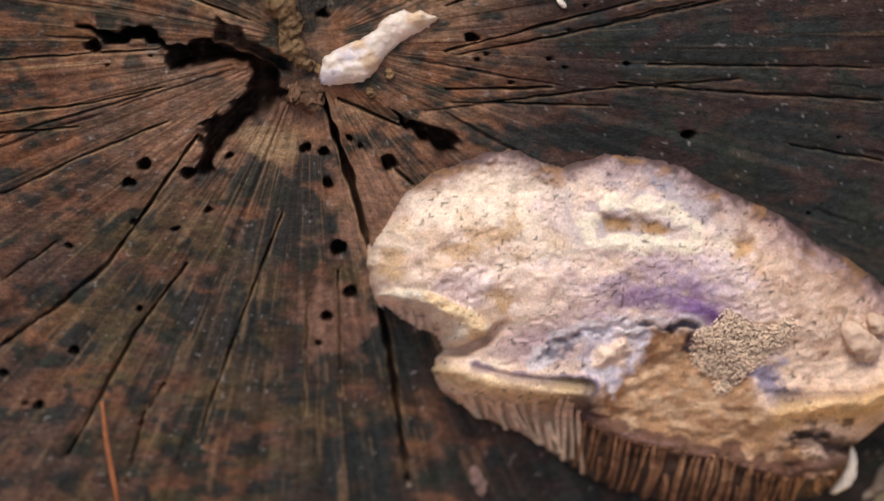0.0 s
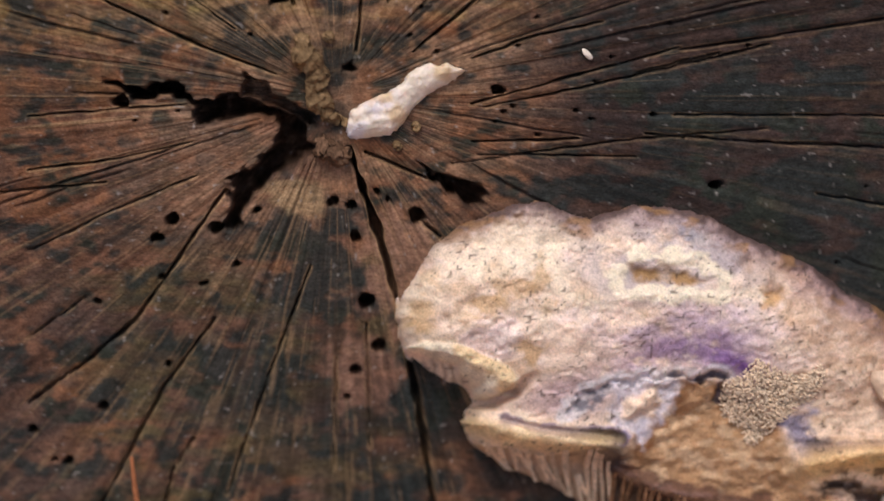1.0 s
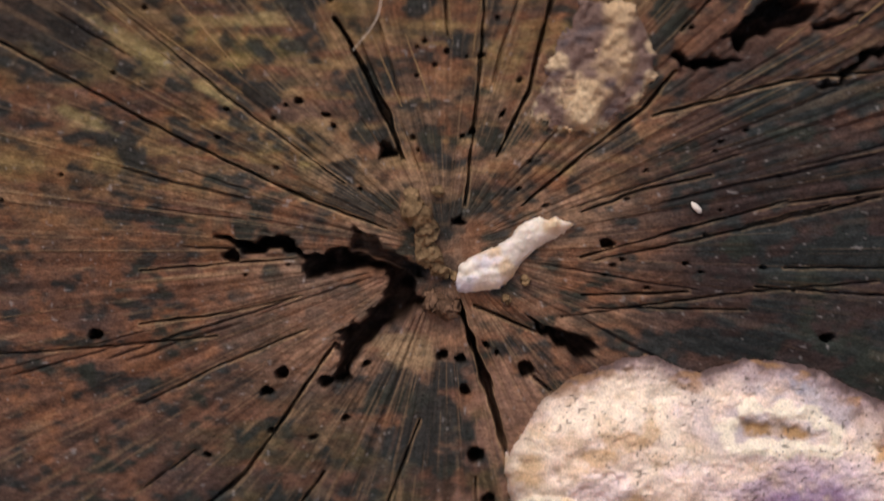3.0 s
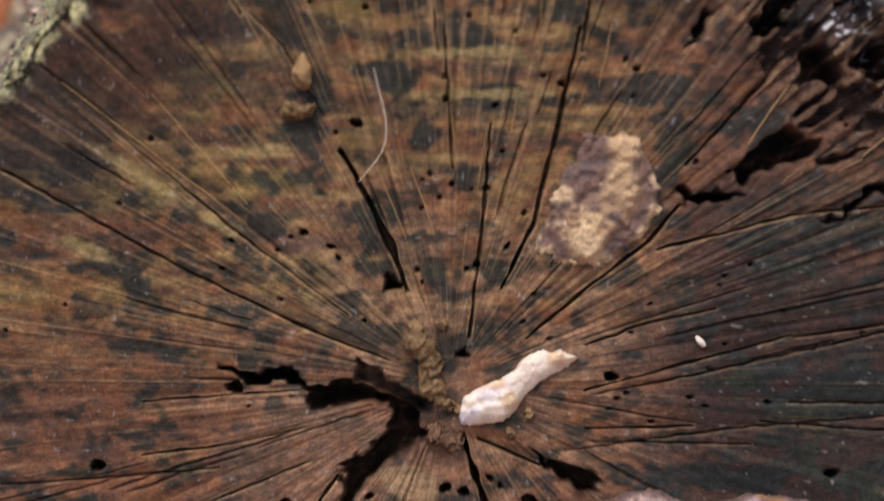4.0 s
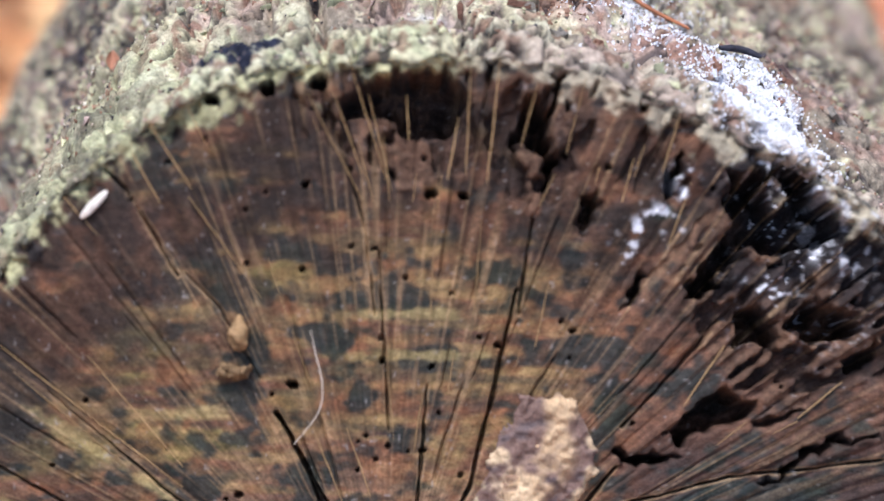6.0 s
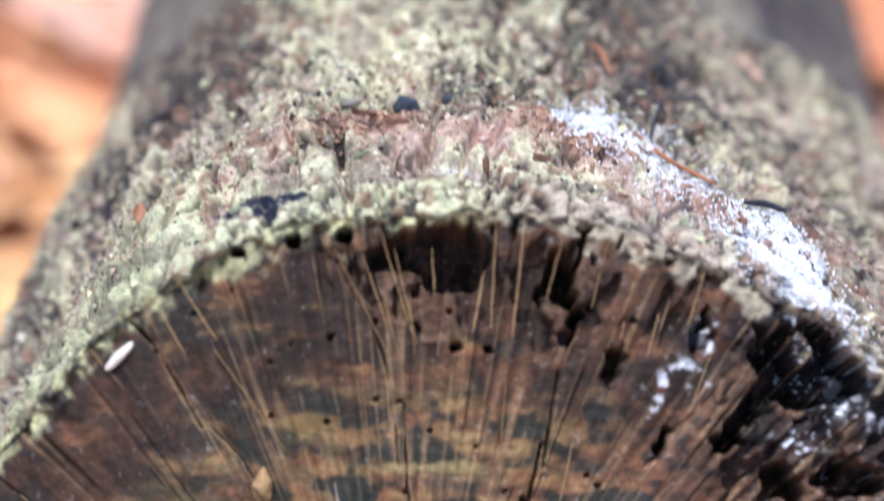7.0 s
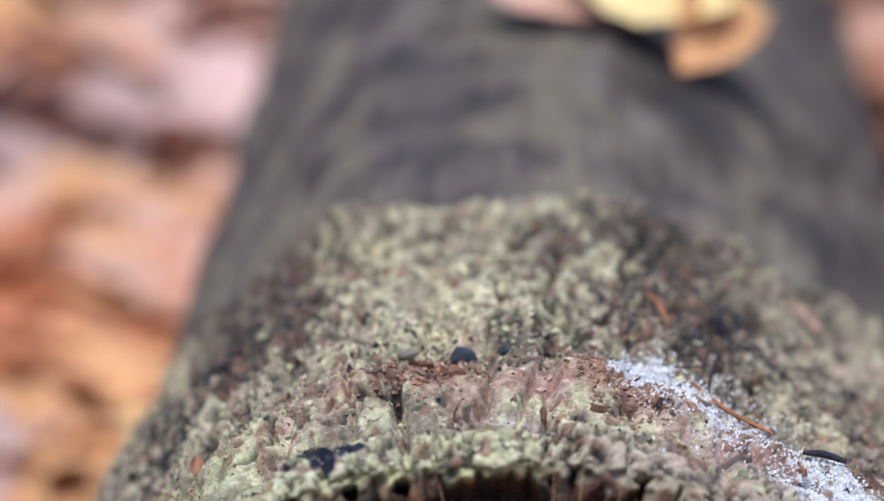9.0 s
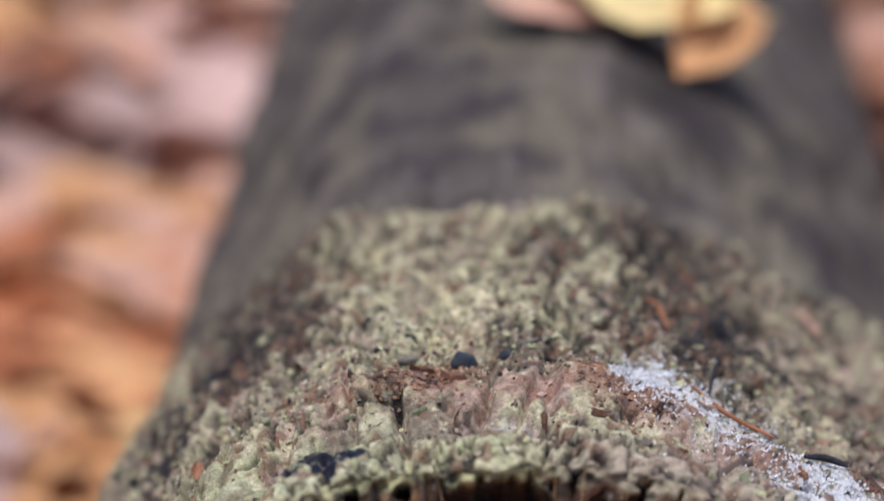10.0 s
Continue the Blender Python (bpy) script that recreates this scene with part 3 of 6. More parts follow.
    col = blend(col, (0.022, 0.020, 0.022), black * 0.85)
    col = blend(col, (0.36, 0.235, 0.125), np.maximum(ray * 0.5, lip * 0.5 * (1 - 0.55 * smooth(x, 20, 45) * smooth(z, 30, 18))))
    lichen = smooth(U + 0.045 * fbm(x / 3, z / 3, 0, 61), 0.955, 0.985) * smooth(z, 17.5, 53.6) * smooth(depth, 3, 1)
    col = blend(col, (0.42, 0.40, 0.22), lichen * 0.85 * (1 - 0.8 * smooth(x + 5 * fbm(x / 6, z / 6, 0, 28), 8, 22)))
    col = blend(col, (0.42, 0.36, 0.26), lichen * 0.75 * smooth(x, 8, 22))
    col = blend(col, (0.03, 0.028, 0.028), smooth(U, 0.93, 0.96) * smooth(vnoise(x / 1.6, z / 1.6, 0, 64), 0.35, 0.6) * 0.8)
    mould = smooth(fbm(x / 1.8, z / 2.6, 0, 62), 0.08, 0.3) * np.maximum(
        smooth(line_dist(wx + 1.5 * vnoise(x / 2, z / 2, 0, 68), wz, [(44.7, 77.5), (47.6, 82.5), (52.3, 83.6), (54.6, 88.4), (55.3, 94.2)])[0], 3.2, 0.9), 0.5 * smooth(np.hypot((x - 87.2) / 9.3, (z - 82.3) / 12.4), 1.0, 0.6))
    col = blend(col, (0.70, 0.70, 0.74), mould * 0.9)
    flecks = smooth(vnoise(x / 0.8, z / 0.8, 0, 69), 0.55, 0.72) * smooth(x, 62, 72) * smooth(z, 56, 70) * smooth(fbm(x / 9, z / 9, 0, 70), -0.3, 0.3)
    col = blend(col, (0.72, 0.72, 0.76), flecks * 0.9)
    streak = vnoise(x / 6.0, z / 0.7, 0, 65)
    col = col * (1 + 0.08 * fine[..., None] + 0.28 * radial[..., None] + 0.12 * radial2[..., None] + 0.06 * streak[..., None] + 0.2 * fbm(x / 2, z / 2, 0, 66)[..., None])
    fleck = smooth(vnoise(th * 120, r / 9, 0, 71) + 0.4 * vnoise(th * 30, r / 25, 0, 72), 0.42, 0.85) * calm * (1 - 0.8 * smooth(x, 25, 45) * smooth(z, 40, 25)) * (1 - rot_shade)
    col = blend(col, (0.34, 0.215, 0.12), fleck * 0.32 * (1 - 0.8 * smooth(U, 0.66, 0.84) * smooth(z, 35, 67)))
    grey = vnoise(x / 0.9, z / 0.9, 0, 63)
    col = blend(col, (0.36, 0.33, 0.31), smooth(grey, 0.82, 0.95) * 0.45)
    under = 0.32 * np.maximum(depth - 0.8, 0)      # the rot eats in and downwards
    v = np.stack([x, y, z - under], -1).reshape(-1, 3) * MM
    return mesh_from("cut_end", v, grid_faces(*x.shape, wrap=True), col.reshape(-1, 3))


LEAN_BACK = math.sin(radians(SLANT))
LEAN_UP = math.cos(radians(SLANT))


def clumps(T, Y):
    """Where the bark's dark gaps crowd together (positive) or the lichen lies closed (negative)."""
    s = np.radians(T) * 114
    side = np.maximum(0.42 * smooth(np.abs(T + 28), 14, 4) * smooth(Y, 70, 90), 0.34 * smooth(np.abs(T - 24), 12, 3) * smooth(Y, 60, 80))
    return 0.30 * fbm(s / 10, Y / 16, 0, 53) + side - 0.13 * smooth(np.abs(T + 6), 14, 5)


def crumbled(T, Y):
    """Where the outer bark has crumbled away in gaps (positive); their shade is painted in."""
    s = np.radians(T) * 114
    return 0.55 * fbm(s / 1.5, Y / 3.2, 0, 55) + 0.55 * fbm(s / 2.6, Y / 7.0, 0, 50) + 1.5 * clumps(T, Y)


def bark_height(T, Y):
    """Relief of the bark in mm over the plain outline, at turns in degrees and mm along the log from the sawn edge."""
    s = np.radians(T) * 114
    warp = 5 * vnoise(s / 14, Y / 22, 0, 66)
    fissure = smooth(np.abs(vnoise((s + warp) / 8.5, Y / 46, 0, 65)), 0.22, 0.02)
    plate = vnoise((s + warp) / 8.5, Y / 46, 0, 65)
    h = (1.7 + 0.7 * smooth(Y, 45, 60)) * plate - 2.6 * fissure + 1.6 * fbm(s / 6.5, Y / 8, 0, 70)
    pit = smooth(fbm(s / 2.5, Y / 3.0, 0, 59), 0.10, 0.42)
    h = h + (1.3 - 0.6 * smooth(Y, 45, 60)) * fbm(s / 3.6, Y / 7, 0, 72) + (0.3 + 0.3 * smooth(Y, 35, 55)) * vnoise(s / 1.2, Y / 1.6, 0, 73) - (3.0 - 1.6 * smooth(Y, 40, 60)) * pit * smooth(vnoise(s / 9, Y / 12, 0, 58), -0.7, 0.2)
    h = h + 2.4 * np.exp(-((Y - 38 - 6 * vnoise(s / 22, 0.5, 0, 74)) / 7.0) ** 2)
    h = h - 2.6 * np.exp(-((Y - 23 - 4 * vnoise(s / 18, 4.5, 0, 75)) / 5.0) ** 2) * smooth(vnoise(s / 8, 2.5, 0, 79), -0.6, 0.3)
    h = h - 2.4 * smooth(np.abs(vnoise(s / 24, Y / 80, 0, 76)), 0.12, 0.0)
    stop = 157 + 22 * smooth(np.abs(T), 14, 48) + 6 * vnoise(s / 20, 0.2, 0, 77) + 4 * vnoise(s / 5, 0.2, 0, 78)
    h = h * (1 - 0.5 * smooth(Y, stop, stop + 12)) - 9.0 * smooth(Y, stop - 4, stop + 16)
    h = h + smooth(Y, stop, stop + 20) * 3.2 * fbm(s / 18, Y / 30, 0, 64)
    gap = smooth(crumbled(T, Y) + 0.07 * smooth(Y, 70, 95), 0.06, 0.26) * smooth(Y, 38, 62) * smooth(Y, stop + 4, stop - 2)
    h = h - 2.0 * smooth(fbm(s / 2.0, Y / 2.2, 0, 51), 0.12, 0.36) * smooth(Y, 26, 14)
    h = h - 2.0 * gap
    h = h * (1 - 0.2 * smooth(T, -20, -32) * smooth(Y, 60, 36))     # closed lichen lies smoother
    h = h - 6.0 * smooth(np.hypot((T + 8.5) / 2.6, (Y - 35) / 4.0) + 0.5 * vnoise(s / 3, Y / 3, 0, 45), 1.0, 0.5)
    return h * (0.55 + 0.45 * smooth(Y, 0, 6)), stop


def bark_place(T, Y, r):
    """World place of the bark at a turn, a distance along the log and a radius (mm)."""
    a = np.radians(T)
    flare = 1 + 0.00024 * np.maximum(Y - 130, 0)     # the log widens towards its foot
    waist = 1 - 0.00040 * np.clip(Y - 22, 0, 130) * np.maximum(smooth(T, -14, -46), smooth(T, 14, 46))
    waist = waist - 0.06 * smooth(Y, 6, 36) * smooth(Y, 120, 60) * smooth(T, -26, -48)
    r = r * waist
    drift = 0.042 * np.maximum(Y - 100, 0)           # and bears off a little
    return np.stack([(r * flare * np.sin(a) + drift) * MM, (Y + rim(T) * np.cos(a) * LEAN_BACK) * MM, r * (1 - 0.00010 * np.maximum(Y - 30, 0)) * np.cos(a) * LEAN_UP * MM + PITH], -1)


def bark_skin():
    turns = np.concatenate([np.linspace(-80, 86, 640, endpoint=False), np.linspace(86, 280, 90, endpoint=False)])
    ys = np.concatenate([[4.0, 0.4], np.linspace(0.9, 120, 270), np.linspace(120.6, 190, 90), np.linspace(193, 1100, 80)])
    T, Y = np.meshgrid(turns, ys)
    h, stop = bark_height(T, Y)
    r = rim(T) + h
    s = np.radians(T) * 114
    r[0] = rim(turns) - 3.5
    r[1] = rim(turns) + 0.5 * h[1] - 0.3
    Y = Y + 1.9 * (vnoise(s / 2.6, Y / 3, 0, 68) + 1.2 * vnoise(s / 7, 0.5, 0, 69)) * smooth(Y, 14, 0.3) * (Y < 3.9)
    col = np.empty(T.shape + (3,))
    col[:] = (0.245, 0.205, 0.150)
    col = blend(col, (0.44, 0.32, 0.265), smooth(fbm(s / 13, Y / 12, 0, 81), 0.05, 0.45) * 0.6)
    yellow = smooth(fbm(s / 9, Y / 24, 0, 82) + 0.5 * fbm(s / 1.6, Y / 1.6, 0, 83) + 0.12 * h - 0.40 * smooth(T, 0, 34) - 0.25 * smooth(T, -22, -36), -0.22, 0.18)
    front = smooth(Y + 6 * fbm(s / 8, Y / 8, 0, 84) - 26 * smooth(T, -8, -24), 17, 9) * smooth(fbm(s / 5, Y / 4, 0, 63), -0.5, 0.0)
    col = blend(col, (0.47, 0.43, 0.27), np.maximum(yellow * 0.85, front * (0.95 - 0.75 * smooth(T + 3 * vnoise(s / 5, Y / 5, 0, 49), 4, 14))))
    col = blend(col, (0.45, 0.455, 0.27), front * 0.8 * smooth(T, 10, 2) * smooth(fbm(s / 5, Y / 5, 0, 48), -0.3, 0.2))
    torn = smooth(Y + 6 * fbm(s / 8, Y / 8, 0, 84), 22, 10) * smooth(T, 4, 14)
    col = blend(col, (0.40, 0.31, 0.25), torn * 0.75)
    col = blend(col, (0.60, 0.57, 0.41), smooth(fbm(s / 4, Y / 5, 0, 80), 0.12, 0.42) * 0.45 * np.maximum(yellow, front))
    grime = smooth(T + 5 * vnoise(s / 9, Y / 12, 0, 62), -24, -36)
    col = blend(col, (0.075, 0.062, 0.060), grime * 0.6 * smooth(fbm(s / 6, Y / 8, 0, 61), -0.4, 0.2))
    brown = (0.35 + 0.65 * smooth(T, -26, -8)) * np.exp(-((Y - 35 - 7 * vnoise(s / 22, 0.5, 0, 74)) / 8.0) ** 2) * smooth(fbm(s / 9, Y / 6, 0, 85), -0.5, 0.1)
    col = blend(col, (0.27, 0.145, 0.11), brown * 0.85)
    col = blend(col, (0.44, 0.33, 0.27), brown * 0.55 * smooth(fbm(s / 6, Y / 3, 0, 67), 0.0, 0.4))
    fine = fbm(s / 0.9, Y / 1.0, 0, 86)
    col = col * (1 + (0.16 + 0.2 * smooth(Y, 35, 55)) [..., None] * fine[..., None])
    # shade of the pits put into the colour, with random dark specks
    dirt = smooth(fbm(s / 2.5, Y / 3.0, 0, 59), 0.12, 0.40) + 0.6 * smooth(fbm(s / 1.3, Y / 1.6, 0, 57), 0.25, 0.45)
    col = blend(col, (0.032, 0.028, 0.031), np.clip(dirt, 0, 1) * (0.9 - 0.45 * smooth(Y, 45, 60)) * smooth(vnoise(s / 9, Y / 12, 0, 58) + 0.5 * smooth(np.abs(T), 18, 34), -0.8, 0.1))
    # gaps in the crust painted near black, as shade
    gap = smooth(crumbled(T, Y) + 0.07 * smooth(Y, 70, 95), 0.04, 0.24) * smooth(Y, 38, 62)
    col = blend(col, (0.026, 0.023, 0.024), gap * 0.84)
    ridge = smooth(-crumbled(T, Y), 0.1, 0.4) * smooth(Y, 45, 70) * smooth(fbm(s / 16, Y / 30, 0, 54), -0.3, 0.2)
    col = blend(col, (0.58, 0.50, 0.32), ridge * 0.7)
    rust = smooth(fbm(s / 3, Y / 3, 0, 52), 0.22, 0.45)
    col = blend(col, (0.20, 0.11, 0.075), rust * 0.75)
    # pits near the sawn edge have their shade painted in too
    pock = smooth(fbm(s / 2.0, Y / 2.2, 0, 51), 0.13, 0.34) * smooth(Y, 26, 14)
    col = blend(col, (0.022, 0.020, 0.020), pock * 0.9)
    closed = smooth(T + 4 * vnoise(s / 8, Y / 8, 0, 44), -20, -30) * smooth(Y, 62, 36)
    col = blend(col, (0.35, 0.345, 0.205), closed * (0.35 + 0.45 * smooth(fbm(s / 4, Y / 5, 0, 43), -0.3, 0.25)))
    col = blend(col, (0.115, 0.10, 0.075), closed * 0.7 * smooth(fbm(s / 5, Y / 7, 0, 42), 0.0, 0.3))
    frost = np.maximum(smooth(np.hypot((T - 37.5) / 6.5, (Y - 20) / 16), 1.15, 0.6), smooth(np.hypot((T - 18) / 3.4, (Y - 49) / 11), 1.1, 0.5))
    frost = np.maximum(frost, 0.5 * smooth(np.hypot((T - 24) / 11, (Y - 46) / 20), 1.1, 0.5))
    frost = np.maximum(frost, 0.4 * smooth(np.hypot((T - 5) / 3.5, (Y - 19) / 6), 1.1, 0.3))
    frost = frost * smooth(fbm(s / 4, Y / 4, 0, 87) + 0.35 * fbm(s / 1.4, Y / 2, 0, 39), -0.16, 0.15)
    col = blend(col, (0.80, 0.79, 0.83), frost * 0.95)
    inky = smooth(np.hypot((T + 14) / 4.6, (Y - 13) / 10) + 0.8 * fbm(s / 2.2, Y / 3, 0, 47), 1.0, 0.6)
    col = blend(col, (0.020, 0.022, 0.036), inky)
    rusty = smooth(np.hypot((T + 3.5) / 4.5, (Y - 45) / 6) + 0.7 * fbm(s / 3, Y / 3, 0, 46), 1.0, 0.5)
    col = blend(col, (0.22, 0.10, 0.06), rusty * 0.85)
    bare = smooth(Y, stop - 2, stop + 10)
    deep = np.array((0.100, 0.082, 0.074)) * (1 + 0.8 * fbm(s / 16, Y / 26, 0, 88)[..., None])
    deep = blend(deep, (0.185, 0.155, 0.115), smooth(fbm(s / 22, Y / 60, 0, 89), -0.2, 0.5) * 0.8)
    deep = blend(deep, (0.050, 0.040, 0.045), smooth(fbm(s / 15, Y / 18, 0, 56), 0.05, 0.45) * 0.8)
    deep = blend(deep, (0.30, 0.285, 0.20), smooth(Y, stop + 34, stop + 8) * smooth(fbm(s / 14, Y / 14, 0, 90), -0.4, 0.4) * 0.6)
    col = col * (1 - bare[..., None]) + deep * bare[..., None]
    col = col * (1 + 0.25 * fbm(s / 1.5, Y / 1.5, 0, 70)[..., None])
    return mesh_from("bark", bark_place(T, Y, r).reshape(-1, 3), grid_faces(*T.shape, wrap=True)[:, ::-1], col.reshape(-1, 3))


def far_end():
    t = np.linspace(0, 360, 48, endpoint=False)
    bm = bmesh.new()
    bm.faces.new([bm.verts.new(p) for p in bark_place(t, np.full(48, 1098.0), rim(t) - 7.5)])
    return bm


def bark_point(turn, y):
    """A place on the bark and the outward direction there (mm along the log, degrees)."""
    T, Y = np.array([float(turn)]), np.array([float(y)])
    h, _ = bark_height(T, Y)
    p = bark_place(T, Y, rim(T) + h)[0]
    return Vector(p), Vector((math.sin(radians(turn)), 0, math.cos(radians(turn))))


log = thing("log", None, None, "fallen log with a weathered sawn end and lichen-crusted bark", "log")
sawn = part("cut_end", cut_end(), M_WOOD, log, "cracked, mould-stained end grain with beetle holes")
sawn.matrix_basis = TILT
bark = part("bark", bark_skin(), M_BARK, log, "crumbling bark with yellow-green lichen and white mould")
part("far_end", far_end(), M_SOIL, log)


# ---------------------------------------------------------------- things growing and lying on the cut end
LEAN = Vector((0, -math.cos(radians(26)), math.sin(radians(26))))    # growths stand out and upward from the cut


def relief_plate(name, outline, step, height, pigment, lift=0.0, ragged=0.0, seed=0):
    """A growth on the cut end: its outline in mm on the wood, its swelling height(x, z, s) and pigment(x, z, s) by the distance s from the edge."""
    o = np.array(outline)
    xs = np.arange(o[:, 0].min() - 1.5, o[:, 0].max() + 1.5, step)
    zs = np.arange(o[:, 1].min() - 1.5, o[:, 1].max() + 1.5, step)
    X, Z = np.meshgrid(xs, zs)
    wx = X + ragged * (vnoise(X / 2.2, Z / 2.2, 0, seed) + 0.5 * vnoise(X / 0.8, Z / 0.8, 0, seed + 1))
    wz = Z + ragged * (vnoise(X / 2.2, Z / 2.2, 0, seed + 2) + 0.5 * vnoise(X / 0.8, Z / 0.8, 0, seed + 3))
    s = poly_depth(wx, wz, outline)
    h = np.where(s > 0, height(X, Z, np.maximum(s, 0)), 0) + lift
    h = np.where(s < 0, -1.5, h)
    col = pigment(X, Z, np.maximum(s, 0))
    v = np.stack([X * MM, h * LEAN.y * MM, Z * MM + h * LEAN.z * MM], -1).reshape(-1, 3)
    f = grid_faces(*X.shape)
    keep = (s.ravel()[f] > -step * 1.5).any(1)
    f = f[keep]
    used = np.unique(f)
    remap = np.zeros(len(v), np.int64)
    remap[used] = np.arange(len(used))
    return mesh_from(name, v[used], remap[f], col.reshape(-1, 3)[used])


FUNGUS_OUT = [
    (11.5, -47.4), (13.1, -42.4), (19.2, -32), (24.8, -27.1), (34.8, -22.9), (41.5, -22.3), (46.7, -25.3), (50.7, -25.9),
    (58.5, -23.1), (66.4, -23.8), (73.3, -25.4), (80.4, -29.7), (88.7, -33.4), (95.8, -36.6), (102, -42.2), (109.3, -46),
    (118, -53.1), (127.5, -63.5), (129.7, -72.7), (124.5, -80.7), (117.8, -86.7), (113.4, -90.7), (112.8, -98.3),
    (107.1, -102.4), (90.3, -105.7), (75.6, -103.4), (63.3, -99.2), (53.4, -92.9), (46.1, -87.4), (37.7, -83.3),
    (28.1, -77.2), (25, -71.3), (27.3, -67), (26.6, -63.9), (19, -60.2), (13.3, -55.1)]
GILL_TOP = [(27.1, -76.4), (34.1, -77), (41.3, -79), (47.2, -77.5), (51, -76.5), (54.5, -80.4), (57, -83.8), (63.2, -87.2), (71, -89.3),
            (77, -90.3), (84.6, -91.8), (91.9, -94.6), (98.5, -97), (106.8, -96.4), (111.2, -93.1)]
GILL_FOOT = [(27, -77), (33, -80.9), (37.3, -84.3), (43.9, -86.6), (51.3, -91), (56.3, -95), (63.3, -99.5), (75.6, -103.7), (90.3, -105.5), (107.1, -102), (112.1, -98.5)]
TONGUE = [(13, -54), (17.2, -53.2), (23.6, -53.3), (27.1, -54.9), (31.8, -57.2), (36.3, -61.1), (35.5, -63.4), (30.9, -66), (27.1, -66.8), (26.6, -63.6), (23.5, -58.4), (18, -56.4)]
LIP_LOW = [(25.6, -70), (35, -73.3), (46.8, -75.8), (53, -76.2)]
LIP_RIGHT = [(95, -80.7), (99.5, -79.6), (105.2, -79), (111.1, -79), (115.6, -77.4), (120, -74.4), (128.2, -70.4)]
LIP_LINE = [(97.1, -77.8), (101.7, -77.2), (106.3, -77.1), (111, -77.2), (115, -75.6)]
NOTCH = [(24.4, -67), (30.9, -66.8), (34.9, -64.3), (37, -62.4), (40.1, -60.5)]
RING = [(57.8, -34.6), (63.9, -35.4), (68.2, -34.3), (71.5, -34.9), (76.1, -39.7), (76.6, -43.8), (69.3, -43.6), (63.7, -43.2), (56.2, -43.2), (55, -39), (57.8, -34.6)]
RING_BED = [(57.6, -36.4), (61.5, -37.4), (66, -37.6), (69, -38.2), (73.6, -40.3), (69, -41.6), (63.6, -41), (57.8, -40)]
PELLETS = [(77.1, -62.5), (80.2, -61.6), (83.2, -57.7), (88.3, -60.9), (92.5, -61.7), (95.9, -59.4), (97.2, -61.3), (95.6, -66.9), (92.4, -68.2), (88, -72.7), (83.8, -77), (82.1, -76.7), (81.9, -73.7), (77, -70.3)]
PURPLE = [(45, -63.8), (52, -60.6), (58.2, -58), (67.5, -55.4), (74.9, -56.6), (80.8, -59.1)]
UNDER_LIP = [(98.6, -87.4), (102.3, -86.8), (107.3, -89), (112.5, -90)]
TEAR = [(45.1, -69.7), (49.5, -65.2), (54.9, -62.4), (58.4, -63.1), (60.7, -61.4), (63.7, -61.9), (67.2, -61), (71.3, -62), (74.7, -61.2), (77, -62.3), (76.6, -66.5)]
SHARD = [(45.1, -69.7), (46.8, -67), (50.2, -64.1), (53.7, -62.5), (54.3, -65.5), (52.7, -67.7), (48.6, -68.9)]
FLUFF = [(53.8, -62.6), (56.8, -65), (55.7, -68), (55.3, -71.7), (59, -75.8), (62, -76.6), (60.5, -73.5), (65.5, -68.5), (67.8, -63.2), (61.5, -62.8)]
PEACH = [(58, -66.5), (63.2, -64.5), (65.1, -66.5), (62.9, -69.1), (58.8, -70.8), (56.4, -70.4)]
CREASE = [(33.1, -70.4), (36.9, -71.6), (41.1, -72.8), (45.9, -73.5), (50.6, -74), (56, -74.6)]
TAN = [(67.9, -62), (66.5, -67.2), (63.4, -71.8), (60, -76.5), (56, -79), (55, -84.5), (62.5, -90), (71.9, -92.5), (84.6, -94.6), (93, -97.5),
       (101, -98.5), (103.5, -92), (95.5, -87.6), (91, -81), (89.4, -75.8), (88, -72), (82, -66), (78, -62), (74, -61.8)]
FRINGE = [(57, -82.5), (65.1, -86.8), (73.9, -88.5), (82.8, -90.6), (88.8, -92.8), (97.3, -96), (101, -94.2), (106.5, -93.4), (110.6, -92.4)]
STAINED = [(89.5, -70), (94.1, -69.4), (96.9, -75.2), (98.4, -77.8), (96.1, -80), (93.7, -79.2), (90.5, -75.2)]


def ragged_depth(x, z, pts, amount, seed):
    """Distance into a patch whose outline is torn by noise."""
    return poly_depth(x + amount * fbm(x / 2.4, z / 2.4, 0, seed), z + amount * fbm(x / 2.4, z / 2.4, 0, seed + 7), pts)


def gill_zone(x, z):
    """0 above the gills, growing to 1 at their foot."""
    top = np.interp(x, [p[0] for p in GILL_TOP], [p[1] for p in GILL_TOP])
    foot = np.interp(x, [p[0] for p in GILL_FOOT], [p[1] for p in GILL_FOOT])
    inside = smooth(x, 25.8, 28.6) * smooth(x, 115.7, 113.4)
    return np.clip((top - z) / np.maximum(top - foot, 0.5), 0, 1) * inside


def back_margin(x, z):
    """1 at the far, upper margin of the cap."""
    return smooth(z + 0.35 * (x - 60), -52, -38)


